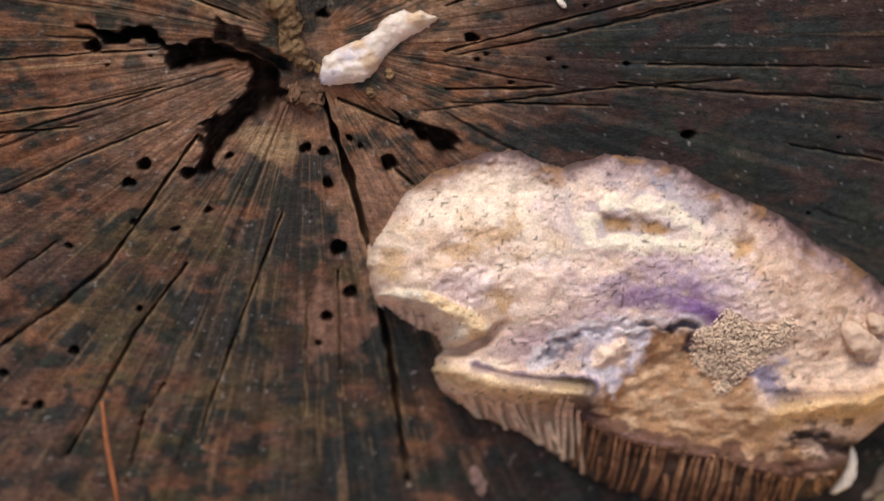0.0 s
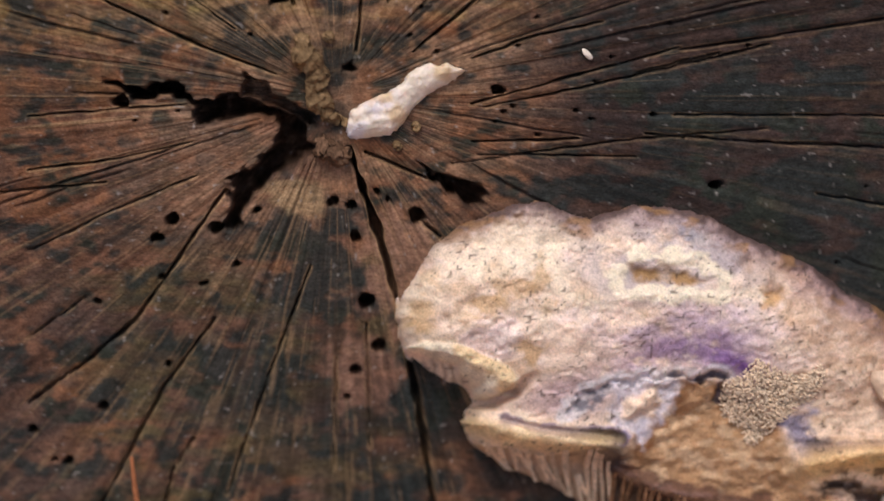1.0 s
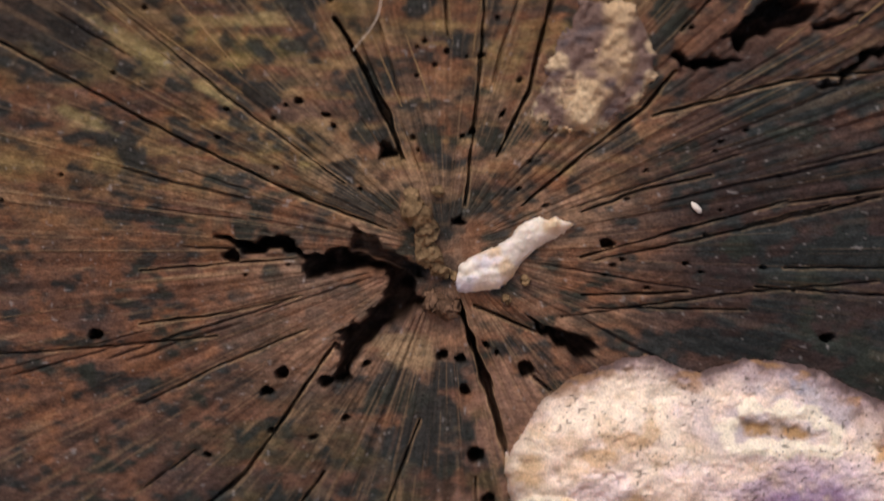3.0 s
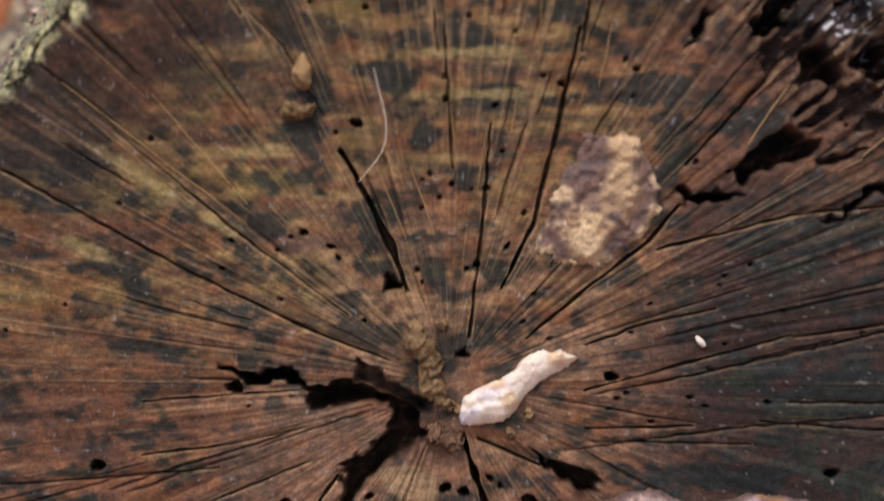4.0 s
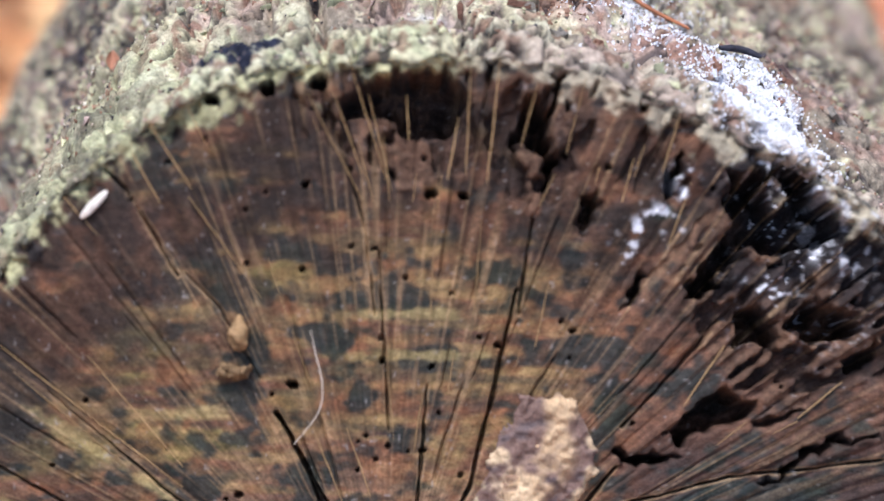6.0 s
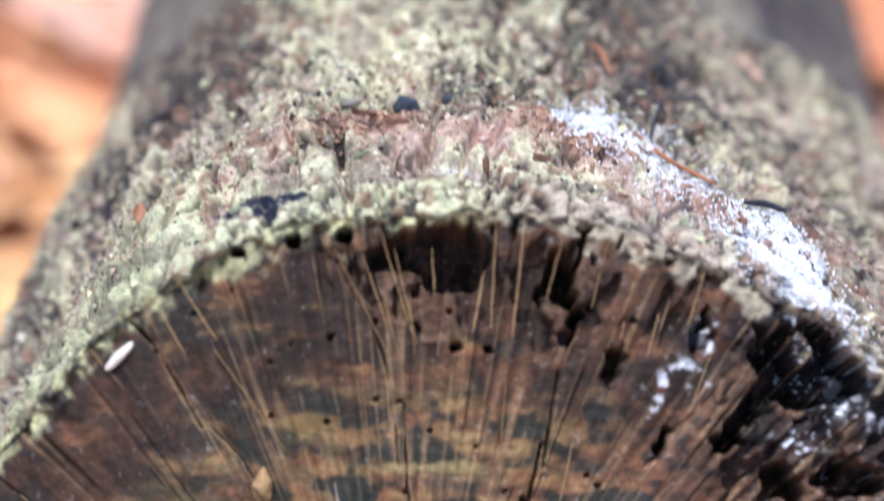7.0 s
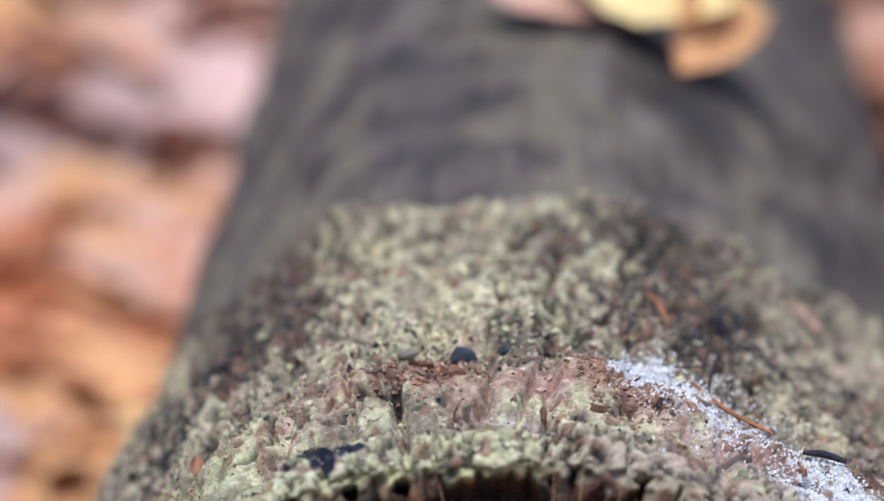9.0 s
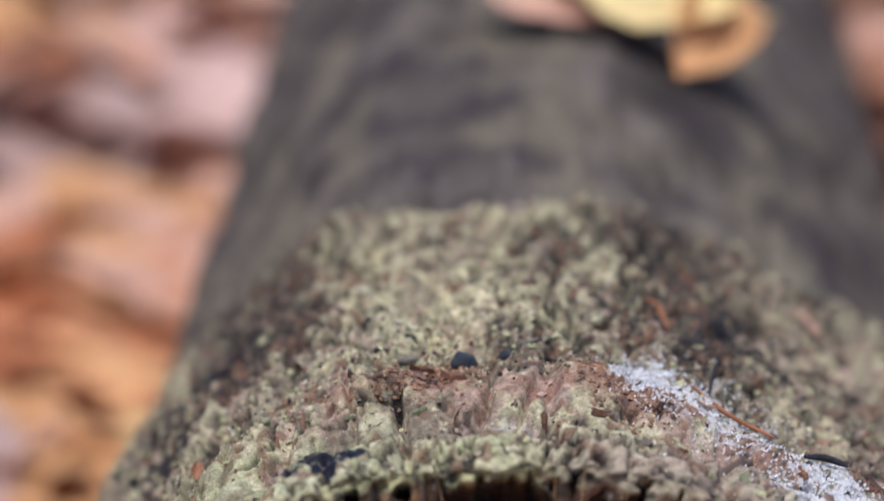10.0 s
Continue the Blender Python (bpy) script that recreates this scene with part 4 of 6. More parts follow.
def fungus_height(x, z, s):
    reach = 13 + 9 * back_margin(x, z)
    dome = np.sqrt(np.clip(1 - (1 - np.clip(s / reach, 0, 1)) ** 2, 0, 1))
    h = dome * (7 + 8 * smooth(z, -25.1, -54.8) + 3.0 * smooth(z, -66, -81.8))
    low = smooth(x, 62, 50) * smooth(z, -76, -82)      # the pale gills lie on a flatter flank
    h = h * (1 - low) + (2.5 + 0.55 * s) * low
    g = gill_zone(x, z)
    h = h * (1 - 0.25 * g) - (0.5 + 1.7 * smooth(x, 50, 58)) * smooth(g, 0.02, 0.16) * smooth(g, 1.0, 0.8)
    # the torn hollow and the tan flesh below it
    tan = ragged_depth(x, z, TAN, 1.0, 141)
    h = h - 3.8 * smooth(tan, -2.5, 6.0) * (0.8 + 0.25 * vnoise(x / 7, z / 7, 0, 147))
    h = h + smooth(tan, 0, 3) * (0.9 * fbm(x / 5, z / 3.5, 0, 120) + 0.55 * fbm(x / 2.0, z / 1.5, 0, 121))
    h = h - 1.6 * smooth(ragged_depth(x, z, SHARD, 1.2, 142), -0.4, 1.0)
    h = h - 1.2 * smooth(ragged_depth(x, z, FLUFF, 1.4, 143), -0.5, 1.5)
    h = h + 2.4 * smooth(ragged_depth(x, z, PEACH, 1.2, 144), -0.6, 1.6)
    d, a = line_dist(x + 1.0 * fbm(x / 2.2, z / 2.2, 0, 119), z + 1.0 * fbm(x / 2.2, z / 2.2, 0, 118), TEAR)
    h = h - 2.2 * smooth(0.55 + 1.3 * fbm(x / 2.6, z / 1.9, 0, 117) - d, -0.4, 0.5) * smooth(a, 0.1, 0.3)
    # rolled lips and the folded tongue of the small lobe
    fold = ragged_depth(x, z, TONGUE, 0.5, 150)
    h = h + 4.2 * np.sqrt(np.clip(fold / 3.2, 0, 1))
    under = smooth(np.hypot((x - 19.5) / 8.5, (z + 60.5) / 4.6), 1.1, 0.6) * smooth(fold, 0.4, -0.4)
    h = h - 2.6 * under + 0.55 * under * np.sin(3.9 * x + 1.2 * z + 1.5 * vnoise(x / 2, z / 2, 0, 124))
    for pts, amp, wid in ((LIP_LOW, 2.6, 2.6), (LIP_RIGHT, 4.6, 3.2), (FRINGE, 1.5, 1.9)):
        d, a = line_dist(x + 0.5 * vnoise(x / 4, z / 4, 0, 126), z + 0.5 * vnoise(x / 4, z / 4, 0, 125), pts)
        h = h + amp * np.exp(-(d / wid) ** 2) * smooth(s, 0.2, 2.5)
    d, a = line_dist(x + 0.5 * vnoise(x / 3, z / 3, 0, 143), z, NOTCH)
    h = h - 8.0 * (1 - a) ** 0.8 * smooth(1.1 - d, -0.7, 0.6) * smooth(s, -1, 0.3)
    d, a = line_dist(x, z, LIP_LINE)
    h = h - 1.6 * np.exp(-(d / 0.8) ** 2)
    d, a = line_dist(x + 0.9 * vnoise(x / 2.5, z / 2.5, 0, 139), z + 0.9 * vnoise(x / 2.5, z / 2.5, 0, 138), UNDER_LIP)
    h = h - 3.4 * smooth(1.0 + 2.0 * fbm(x / 2.6, z / 2.0, 0, 135) - d, -0.7, 0.8)
    d, a = line_dist(x, z, CREASE)
    h = h - 2.0 * np.exp(-(d / (0.5 + 0.6 * a)) ** 2)
    d, a = line_dist(x + 1.0 * vnoise(x / 3, z / 3, 0, 144), z + 1.0 * vnoise(x / 3, z / 3, 0, 145), RING)
    h = h + 0.6 * np.exp(-(d / 1.6) ** 2)
    h = h - 0.9 * smooth(ragged_depth(x, z, RING_BED, 1.2, 122), -0.5, 1.0)
    lobe = smooth(np.hypot((x - 25.9) / 17.1, (z + 48) / 9), 1.1, 0.4)
    h = h + 0.45 * lobe * np.sin(0.9 * (z - 0.45 * x) + 2.6 * vnoise(x / 6, z / 6, 0, 146))
    for px, pz, pr, pa in ((101, -43.1, 2.2, -1.6), (81.4, -36.4, 2.0, -1.8), (86.8, -43.6, 2.2, -2.8), (90, -46, 4.0, -1.0), (94.5, -78.5, 3, -2.5), (16, -47, 4, -1.0), (37.1, -27.5, 3, -1.2)):
        h = h + pa * np.exp(-(np.hypot(x - px, z - pz) / pr) ** 2)
    crease = np.abs(fbm(x / 8 + 0.9 * vnoise(x / 4.5, z / 4.5, 0, 127), z / 6.5 + 0.9 * vnoise(x / 4.5, z / 4.5, 0, 114), 0, 128))
    rough = 1.3 * fbm(x / 11, z / 8, 0, 147) + 0.4 * fbm(x / 4.6, z / 4, 0, 113) - 0.35 * smooth(crease, 0.09, 0.0) * smooth(fbm(x / 9, z / 9, 0, 112), 0.0, 0.4)
    grain = smooth(fbm(x / 14, z / 10, 0, 124) + 0.5 * smooth(x, 60, 90), -0.1, 0.4)
    rough = rough + (0.07 + 0.24 * grain + 0.14 * smooth(x, 74, 92)) * fbm(x / 1.5, z / 1.4, 0, 148) + (0.04 + 0.12 * grain) * vnoise(x / 0.8, z / 0.8, 0, 149)
    rough = rough - 0.5 * smooth(fbm(x / 2.6, z / 2.0, 0, 136), 0.34, 0.55) * smooth(fbm(x / 12, z / 9, 0, 111), 0.0, 0.35)
    fuzzy = back_margin(x, z) * smooth(s, 7, 1)
    rough = rough + fuzzy * (0.9 * fbm(x / 2.0, z / 1.6, 0, 110) + 0.4 * vnoise(x / 0.8, z / 0.8, 0, 109))
    return np.maximum(h + rough * smooth(s, 0, 3) * (1 - 0.6 * g), 0.3 * smooth(s, 0, 0.6))


def fungus_tint(x, z, s):
    col = np.empty(x.shape + (3,))
    col[:] = (0.82, 0.63, 0.50)
    col = blend(col, (0.86, 0.71, 0.55), smooth(fbm(x / 12, z / 9, 0, 134), -0.1, 0.35) * 0.8)
    col = blend(col, (0.82, 0.66, 0.63), smooth(fbm(x / 10, z / 8, 0, 151), -0.05, 0.3) * 0.7)
    pocket = smooth(fbm(x / 6, z / 4.5, 0, 152), 0.10, 0.45) * smooth(fbm(x / 2.2, z / 1.8, 0, 123) + 0.2, -0.3, 0.2)
    col = blend(col, (0.52, 0.33, 0.16), pocket * 0.4)
    for px, pz, pa, pb, pw in ((16, -47, 4, 5, 0.7), (29.1, -45.2, 5, 3, 0.7), (34.5, -41.5, 5, 2.5, 0.6), (39.8, -40, 2.5, 6, 0.6), (38, -55, 4, 3.5, 0.8), (31, -38, 3, 3, 0.3),
                               (49, -42, 3, 3, 0.4), (81.4, -36.4, 3, 3, 0.8), (86.8, -44, 3, 3, 1.0), (92, -48, 7, 5, 0.5), (103, -57, 7, 6, 0.5)):
        q = np.hypot((x - px) / pa, (z - pz) / pb) + 0.7 * fbm(x / 2.4, z / 2.0, 0, 133)
        col = blend(col, (0.54, 0.33, 0.15), smooth(q, 1.1, 0.35) * pw)
    crease = np.abs(fbm(x / 8 + 0.9 * vnoise(x / 4.5, z / 4.5, 0, 127), z / 6.5 + 0.9 * vnoise(x / 4.5, z / 4.5, 0, 114), 0, 128))
    col = blend(col, (0.40, 0.24, 0.12), smooth(crease, 0.07, 0.0) * 0.2 * smooth(fbm(x / 9, z / 9, 0, 112), 0.0, 0.4))
    col = blend(col, (0.62, 0.43, 0.31), smooth(x, 78, 100) * 0.65)
    grey = smooth(np.hypot((x - 66) / 22, (z + 36) / 12), 1.1, 0.5)
    col = blend(col, (0.44, 0.38, 0.40), grey * 0.8 * smooth(fbm(x / 6, z / 6, 0, 154), -0.6, 0.1))
    col = blend(col, (0.36, 0.37, 0.44), smooth(np.hypot((x - 68) / 8, (z + 29.5) / 4.5), 1.1, 0.3) * 0.8 * smooth(fbm(x / 3, z / 3, 0, 129), -0.4, 0.2))
    mauve = smooth(np.hypot((x - 69) / 24, (z + 51) / 8.0), 1.05, 0.3)
    col = blend(col, (0.42, 0.31, 0.40), mauve * 0.8 * smooth(fbm(x / 5, z / 4, 0, 131), -0.6, 0.3))
    col = blend(col, (0.50, 0.36, 0.36), smooth(np.hypot((x - 46) / 13, (z + 66) / 6), 1.1, 0.4) * 0.75)
    # mauve-brown, felted margin at the back, darkest at its edge
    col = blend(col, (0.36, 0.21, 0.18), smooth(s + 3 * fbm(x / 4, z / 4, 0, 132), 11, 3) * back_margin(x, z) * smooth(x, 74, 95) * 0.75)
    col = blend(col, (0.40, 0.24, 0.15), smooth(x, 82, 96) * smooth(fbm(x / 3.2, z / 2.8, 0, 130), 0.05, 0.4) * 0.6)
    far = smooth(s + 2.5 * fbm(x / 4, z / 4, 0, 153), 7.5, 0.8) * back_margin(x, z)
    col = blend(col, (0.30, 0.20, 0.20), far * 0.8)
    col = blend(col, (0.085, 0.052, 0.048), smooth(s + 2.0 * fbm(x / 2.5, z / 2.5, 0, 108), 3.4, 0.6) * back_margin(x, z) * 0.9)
    col = blend(col, (0.30, 0.16, 0.07), far * smooth(fbm(x / 5, z / 3, 0, 107), 0.15, 0.4) * 0.7)
    d, a = line_dist(x + 2.0 * fbm(x / 4, z / 4, 0, 155), z + 2.0 * fbm(x / 4, z / 4, 0, 156), PURPLE)
    col = blend(col, (0.17, 0.075, 0.27), np.exp(-(d / 4.2) ** 2) * (0.12 + 0.88 * a) * smooth(fbm(x / 2.4, z / 2.0, 0, 106), -0.9, -0.2))
    d, a = line_dist(x + 1.3 * fbm(x / 3, z / 3, 0, 157), z + 1.3 * fbm(x / 3, z / 3, 0, 158), RING)
    col = blend(col, (0.86, 0.75, 0.58), smooth(1.7 + 1.3 * fbm(x / 3, z / 3, 0, 105) - d, -0.6, 0.8) * 0.9)
    bed = ragged_depth(x, z, RING_BED, 1.6, 122)
    col = blend(col, (0.50, 0.37, 0.29), smooth(bed, -0.6, 0.4) * 0.9)
    col = blend(col, (0.38, 0.21, 0.075), smooth(bed, 0.0, 0.9) * smooth(np.minimum(np.abs(x - 61), np.abs(x - 68.5)), 3.6, 1.6) * 0.85)
    # torn hollow: tan flesh, blue-grey shard, white fluff
    tan = ragged_depth(x, z, TAN, 1.2, 141)
    w = smooth(tan + 1.5 * fbm(x / 3, z / 3, 0, 90), -2.4, 1.6)
    col = blend(col, (0.42, 0.245, 0.13), w)
    col = blend(col, (0.25, 0.11, 0.042), w * 0.85 * smooth(tan + 2.5 * fbm(x / 4, z / 4, 0, 104), 4.0, 0.3) * smooth(x, 92, 84))
    col = blend(col, (0.60, 0.415, 0.26), w * smooth(fbm(x / 3.4, z / 2.4, 0, 103), -0.05, 0.35) * 0.75)
    streaks = smooth(np.abs(vnoise(x / 3.2 + 0.6 * z / 3, z / 1.1, 0, 102)), 0.10, 0.0)
    col = blend(col, (0.20, 0.10, 0.045), w * streaks * 0.3)
    d, a = line_dist(x, z, TEAR)
    col = blend(col, (0.70, 0.66, 0.68), smooth(2.4 + 1.6 * fbm(x / 3, z / 3, 0, 101) - d, -0.5, 1.0) * (1 - w) * 0.75)
    fluff = smooth(ragged_depth(x, z, FLUFF, 2.6, 143), -1.6, 1.6)
    col = blend(col, (0.62, 0.58, 0.64), fluff * 0.85)
    col = blend(col, (0.34, 0.32, 0.42), fluff * smooth(fbm(x / 2, z / 2, 0, 100), 0.15, 0.4) * 0.5)
    col = blend(col, (0.84, 0.64, 0.49), smooth(ragged_depth(x, z, PEACH, 1.2, 144), -1.4, 0.3) * 0.97)
    shard = smooth(ragged_depth(x, z, SHARD, 1.6, 142), -0.4, 0.5)
    col = blend(col, (0.15, 0.14, 0.17), shard * 0.85 * smooth(fbm(x / 1.8, z / 1.4, 0, 99), -0.45, 0.0))
    # bluish shadow along the right part of the tear, put into the colour
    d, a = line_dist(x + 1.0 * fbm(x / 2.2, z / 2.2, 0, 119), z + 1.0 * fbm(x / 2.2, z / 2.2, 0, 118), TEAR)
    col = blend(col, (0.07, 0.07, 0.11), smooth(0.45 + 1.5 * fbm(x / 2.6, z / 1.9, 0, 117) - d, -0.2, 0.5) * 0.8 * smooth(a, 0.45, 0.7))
    # violet along the crease, near black towards its right end
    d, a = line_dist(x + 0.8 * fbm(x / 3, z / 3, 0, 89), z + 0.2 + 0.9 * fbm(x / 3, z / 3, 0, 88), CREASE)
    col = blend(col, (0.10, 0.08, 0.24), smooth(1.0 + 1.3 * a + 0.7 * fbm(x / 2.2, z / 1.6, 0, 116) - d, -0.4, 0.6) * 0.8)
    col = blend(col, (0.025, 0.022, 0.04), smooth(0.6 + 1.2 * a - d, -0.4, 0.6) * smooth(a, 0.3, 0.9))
    q = ragged_depth(x, z, STAINED, 3.2, 161)
    col = blend(col, (0.17, 0.16, 0.25), smooth(q, -2.4, 1.6) * 0.85)
    col = blend(col, (0.05, 0.045, 0.075), smooth(np.hypot((x - 96.5) * 0.75, (z + 77.8) * 1.2) + 1.2 * fbm(x / 2, z / 2, 0, 98), 3.4, 1.2) * 0.9)
    d, a = line_dist(x, z, LIP_LINE)
    col = blend(col, (0.13, 0.10, 0.14), smooth(1.0 - a * 0.6 + 0.6 * fbm(x / 3, z / 2, 0, 97) - d, -0.5, 0.5) * 0.7)
    # lips
    for pts, w, tone in ((LIP_LOW, 3.6, (0.80, 0.58, 0.31)), (LIP_RIGHT, 3.8, (0.70, 0.45, 0.20))):
        d, a = line_dist(x, z + 1.6, pts)
        col = blend(col, tone, np.exp(-(d / w) ** 2) * 0.95)
    fold = ragged_depth(x, z, TONGUE, 0.5, 150)
    col = blend(col, (0.80, 0.70, 0.54), smooth(fold, -0.3, 0.5) * 0.9)
    col = blend(col, (0.76, 0.54, 0.29), smooth(line_dist(x, z, [(24.5, -54.6), (29, -57.4), (33.5, -60.6), (33, -63)])[0] + 0.8 * fbm(x / 3, z / 3, 0, 96), 3.0, 0.8) * smooth(fold, -0.3, 0.5) * 0.8)
    under = smooth(np.hypot((x - 19.5) / 8.5, (z + 60.5) / 4.6), 1.1, 0.6) * smooth(fold, 0.4, -0.4)
    col = blend(col, (0.76, 0.67, 0.56), under * 0.8)
    # troughs between the wrinkles painted darker, as shade
    col = blend(col, (0.30, 0.21, 0.15), under * smooth(np.sin(3.9 * x + 1.2 * z + 1.5 * vnoise(x / 2, z / 2, 0, 124)), -0.3, -0.9) * 0.7)
    # shadow below the right lip and in its ragged holes, painted dark
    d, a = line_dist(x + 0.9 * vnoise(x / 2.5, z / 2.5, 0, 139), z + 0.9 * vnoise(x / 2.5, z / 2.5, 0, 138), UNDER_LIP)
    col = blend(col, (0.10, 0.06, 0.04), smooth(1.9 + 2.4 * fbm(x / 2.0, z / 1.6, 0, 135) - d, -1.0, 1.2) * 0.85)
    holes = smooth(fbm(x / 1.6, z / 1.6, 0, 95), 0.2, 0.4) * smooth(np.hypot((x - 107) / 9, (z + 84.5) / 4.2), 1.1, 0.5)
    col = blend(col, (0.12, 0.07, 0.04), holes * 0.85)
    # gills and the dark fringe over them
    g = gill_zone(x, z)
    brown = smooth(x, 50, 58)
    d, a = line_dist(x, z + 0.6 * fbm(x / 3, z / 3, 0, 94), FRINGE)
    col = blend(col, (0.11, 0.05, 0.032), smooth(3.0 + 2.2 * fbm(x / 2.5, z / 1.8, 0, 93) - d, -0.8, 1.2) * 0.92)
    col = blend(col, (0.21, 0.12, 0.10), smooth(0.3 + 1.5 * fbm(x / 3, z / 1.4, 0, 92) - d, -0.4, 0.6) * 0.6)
    # shade between the gills is painted on their floor, weaker among pale ones
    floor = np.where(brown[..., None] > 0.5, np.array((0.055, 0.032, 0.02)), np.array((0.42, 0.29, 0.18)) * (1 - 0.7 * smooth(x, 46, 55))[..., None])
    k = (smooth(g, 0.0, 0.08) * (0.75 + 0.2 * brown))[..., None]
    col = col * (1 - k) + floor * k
    # painted shade in the wide gap where the pale gills end
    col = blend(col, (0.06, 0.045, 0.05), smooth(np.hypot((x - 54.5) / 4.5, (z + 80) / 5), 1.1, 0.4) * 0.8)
    speck = smooth(vnoise(x / 0.62, z / 0.62, 0, 162), 0.64, 0.80) * smooth(fbm(x / 9, z / 9, 0, 163), -0.35, 0.25)
    col = blend(col, (0.07, 0.05, 0.04), speck * 0.75)
    mott = fbm(x / 1.6, z / 1.6, 0, 164)
    return col * (1 + 0.20 * mott[..., None] + 0.12 * fbm(x / 5, z / 5, 0, 91)[..., None])


fungus = thing("bracket_fungus", None, None, "cream and purple bracket fungus growing from the cut log end", "fungus", m=TILT)
cap = part("cap", relief_plate("cap", FUNGUS_OUT, 0.34, fungus_height, fungus_tint, ragged=0.35, seed=170), M_FUNGUS, fungus,
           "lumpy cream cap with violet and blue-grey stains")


M_GILL_PALE = material("gill_cream", 0.85, base=(0.80, 0.62, 0.44), grain=((500, 0.25), (2000, 0.2)), bump=0.5, spec=0.15, vary=0.2)


def gill_blade(p, q, width, seed):
    """One gill: a thin, wavy blade on the cap's underside, from its top p to its foot q (mm on the wood)."""
    rows, verts = 9, []
    rng = np.random.default_rng(seed)
    sway, ph, tall = rng.uniform(0.2, 0.6), rng.uniform(0, 6), rng.uniform(0.8, 1.4)
    t = np.linspace(0, 1, rows)
    x = p[0] + (q[0] - p[0]) * t + sway * np.sin(ph + 3.0 * t)
    z = p[1] + (q[1] - p[1]) * t
    h = cap_height(x, z) + tall * np.minimum(1, 0.35 + 3 * t) * (1 - 0.45 * t) + (0.8 if p[0] < 55 else 1.6) * t ** 1.4
    w = width * (0.65 + 0.35 * np.sin(np.pi * np.minimum(t + 0.25, 1)))
    for k in range(rows):
        for dx, dh in ((-0.5, -4.5), (-0.5, -0.5), (-0.3, -0.05), (0.3, 0), (0.5, -0.45), (0.5, -4.5)):
            hh = max(h[k] + dh, -0.5)
            verts.append(((x[k] + dx * w[k]) * MM, hh * LEAN.y * MM, z[k] * MM + hh * LEAN.z * MM))
    return mesh_from("gill", verts, grid_faces(rows, 6))


def cap_height(x, z):
    X, Z = np.atleast_1d(np.asarray(x, float)), np.atleast_1d(np.asarray(z, float))
    return fungus_height(X, Z, np.maximum(poly_depth(X, Z, FUNGUS_OUT), 0))


rng = np.random.default_rng(11)
gx = 29.0
while gx < 111.5:
    top = (gx, float(np.interp(gx, [p[0] for p in GILL_TOP], [p[1] for p in GILL_TOP])) + 0.5)
    fx = gx + 2.0 * (gx - 78) / 40 + rng.uniform(-0.9, 0.9) + (5.5 if gx < 50 else 3.0 if gx < 56 else 0.0)
    foot = (fx, float(np.interp(fx, [p[0] for p in GILL_FOOT], [p[1] for p in GILL_FOOT])) + rng.uniform(-0.6, 1.8))
    if rng.random() < 0.12:       # a short gill between two long ones
        top = (top[0] * 0.5 + foot[0] * 0.5, top[1] * 0.5 + foot[1] * 0.5)
    pale = gx < 55
    part("gill", gill_blade(top, foot, rng.uniform(1.0, 1.5) if pale else rng.uniform(0.75, 1.2), int(gx * 10)), M_GILL_PALE if pale else M_GILL, fungus)
    gx += rng.choice((1.5, 1.7, 1.9, 2.1)) if pale else rng.choice((0.95, 1.1, 1.25, 1.4))


def pellet_heap():
    """Frass pellets heaped on the cap."""
    rng = np.random.default_rng(21)
    verts, faces, cols = [], [], []
    ico = bmesh.new()
    bmesh.ops.create_icosphere(ico, subdivisions=1, radius=1.0)
    bv = np.array([tuple(v.co) for v in ico.verts])
    bf = np.array([[v.index for v in f.verts] for f in ico.faces])
    ico.free()
    X, Z = rng.uniform(76, 99, 6800), rng.uniform(-78, -57, 6800)
    D = poly_depth(X, Z, PELLETS) + rng.uniform(-0.9, 0.5, 6800)
    X, Z, D = (q[D > 0][:3000] for q in (X, Z, D))
    H = cap_height(X, Z) + 0.2 + rng.random(len(X)) * np.minimum(1.8, 0.4 + 0.5 * D)
    for x, z, h in zip(X, Z, H):
        c = np.array((x * MM, h * LEAN.y * MM, z * MM + h * LEAN.z * MM))
        faces.append(bf + len(verts) * len(bv))
        verts.append(c + bv * rng.uniform(0.17, 0.30) * MM * rng.uniform(0.75, 1.25, 3))
        cols.append(np.tile(np.array((0.78, 0.62, 0.46)) * rng.uniform(0.85, 1.12), (len(bv), 1)))
    return mesh_from("frass_pellets", np.concatenate(verts), np.concatenate(faces), np.concatenate(cols))


thing("frass_pellets", pellet_heap(), M_CRUMB, "heap of sandy insect frass pellets on the fungus cap", "frass", kind="stuff", m=TILT)


def blob(name, a, b, width, height, lift=0.0, neck=0.0, seed=0, bend=0.0, wave=0.12):
    """A small seed, egg or crumb lying on the cut end from a to b (mm): a swept, tapering body."""
    rng = np.random.default_rng(seed)
    a, b = Vector((a[0], 0, a[1])), Vector((b[0], 0, b[1]))
    along, rows, sides = b - a, 22, 20
    side = Vector((along.z, 0, -along.x)).normalized()
    verts = []
    for k in range(rows):
        t = k / (rows - 1)
        w = math.sqrt(max(1 - (2 * t - 1) ** 2, 0.0004)) * (1 - neck * smooth(np.array(t), 0.55, 1.0))
        c = a + along * t + side * bend * math.sin(math.pi * t)
        for s in range(sides):
            q = 2 * math.pi * s / sides
            spot = Vector((t * 4 + seed, math.cos(q) * 1.5, math.sin(q) * 1.5))
            n = 1 + wave * noise.noise(spot) + 0.7 * wave * noise.noise(spot * 2.7)
            p = c + side * math.cos(q) * width / 2 * w * n - Vector((0, 1, 0)) * ((math.sin(q) + 0.8) * height / 2 * w * n + lift)
            verts.append((p.x * MM, p.y * MM, p.z * MM))
    return mesh_from(name, verts, grid_faces(rows, sides, True))



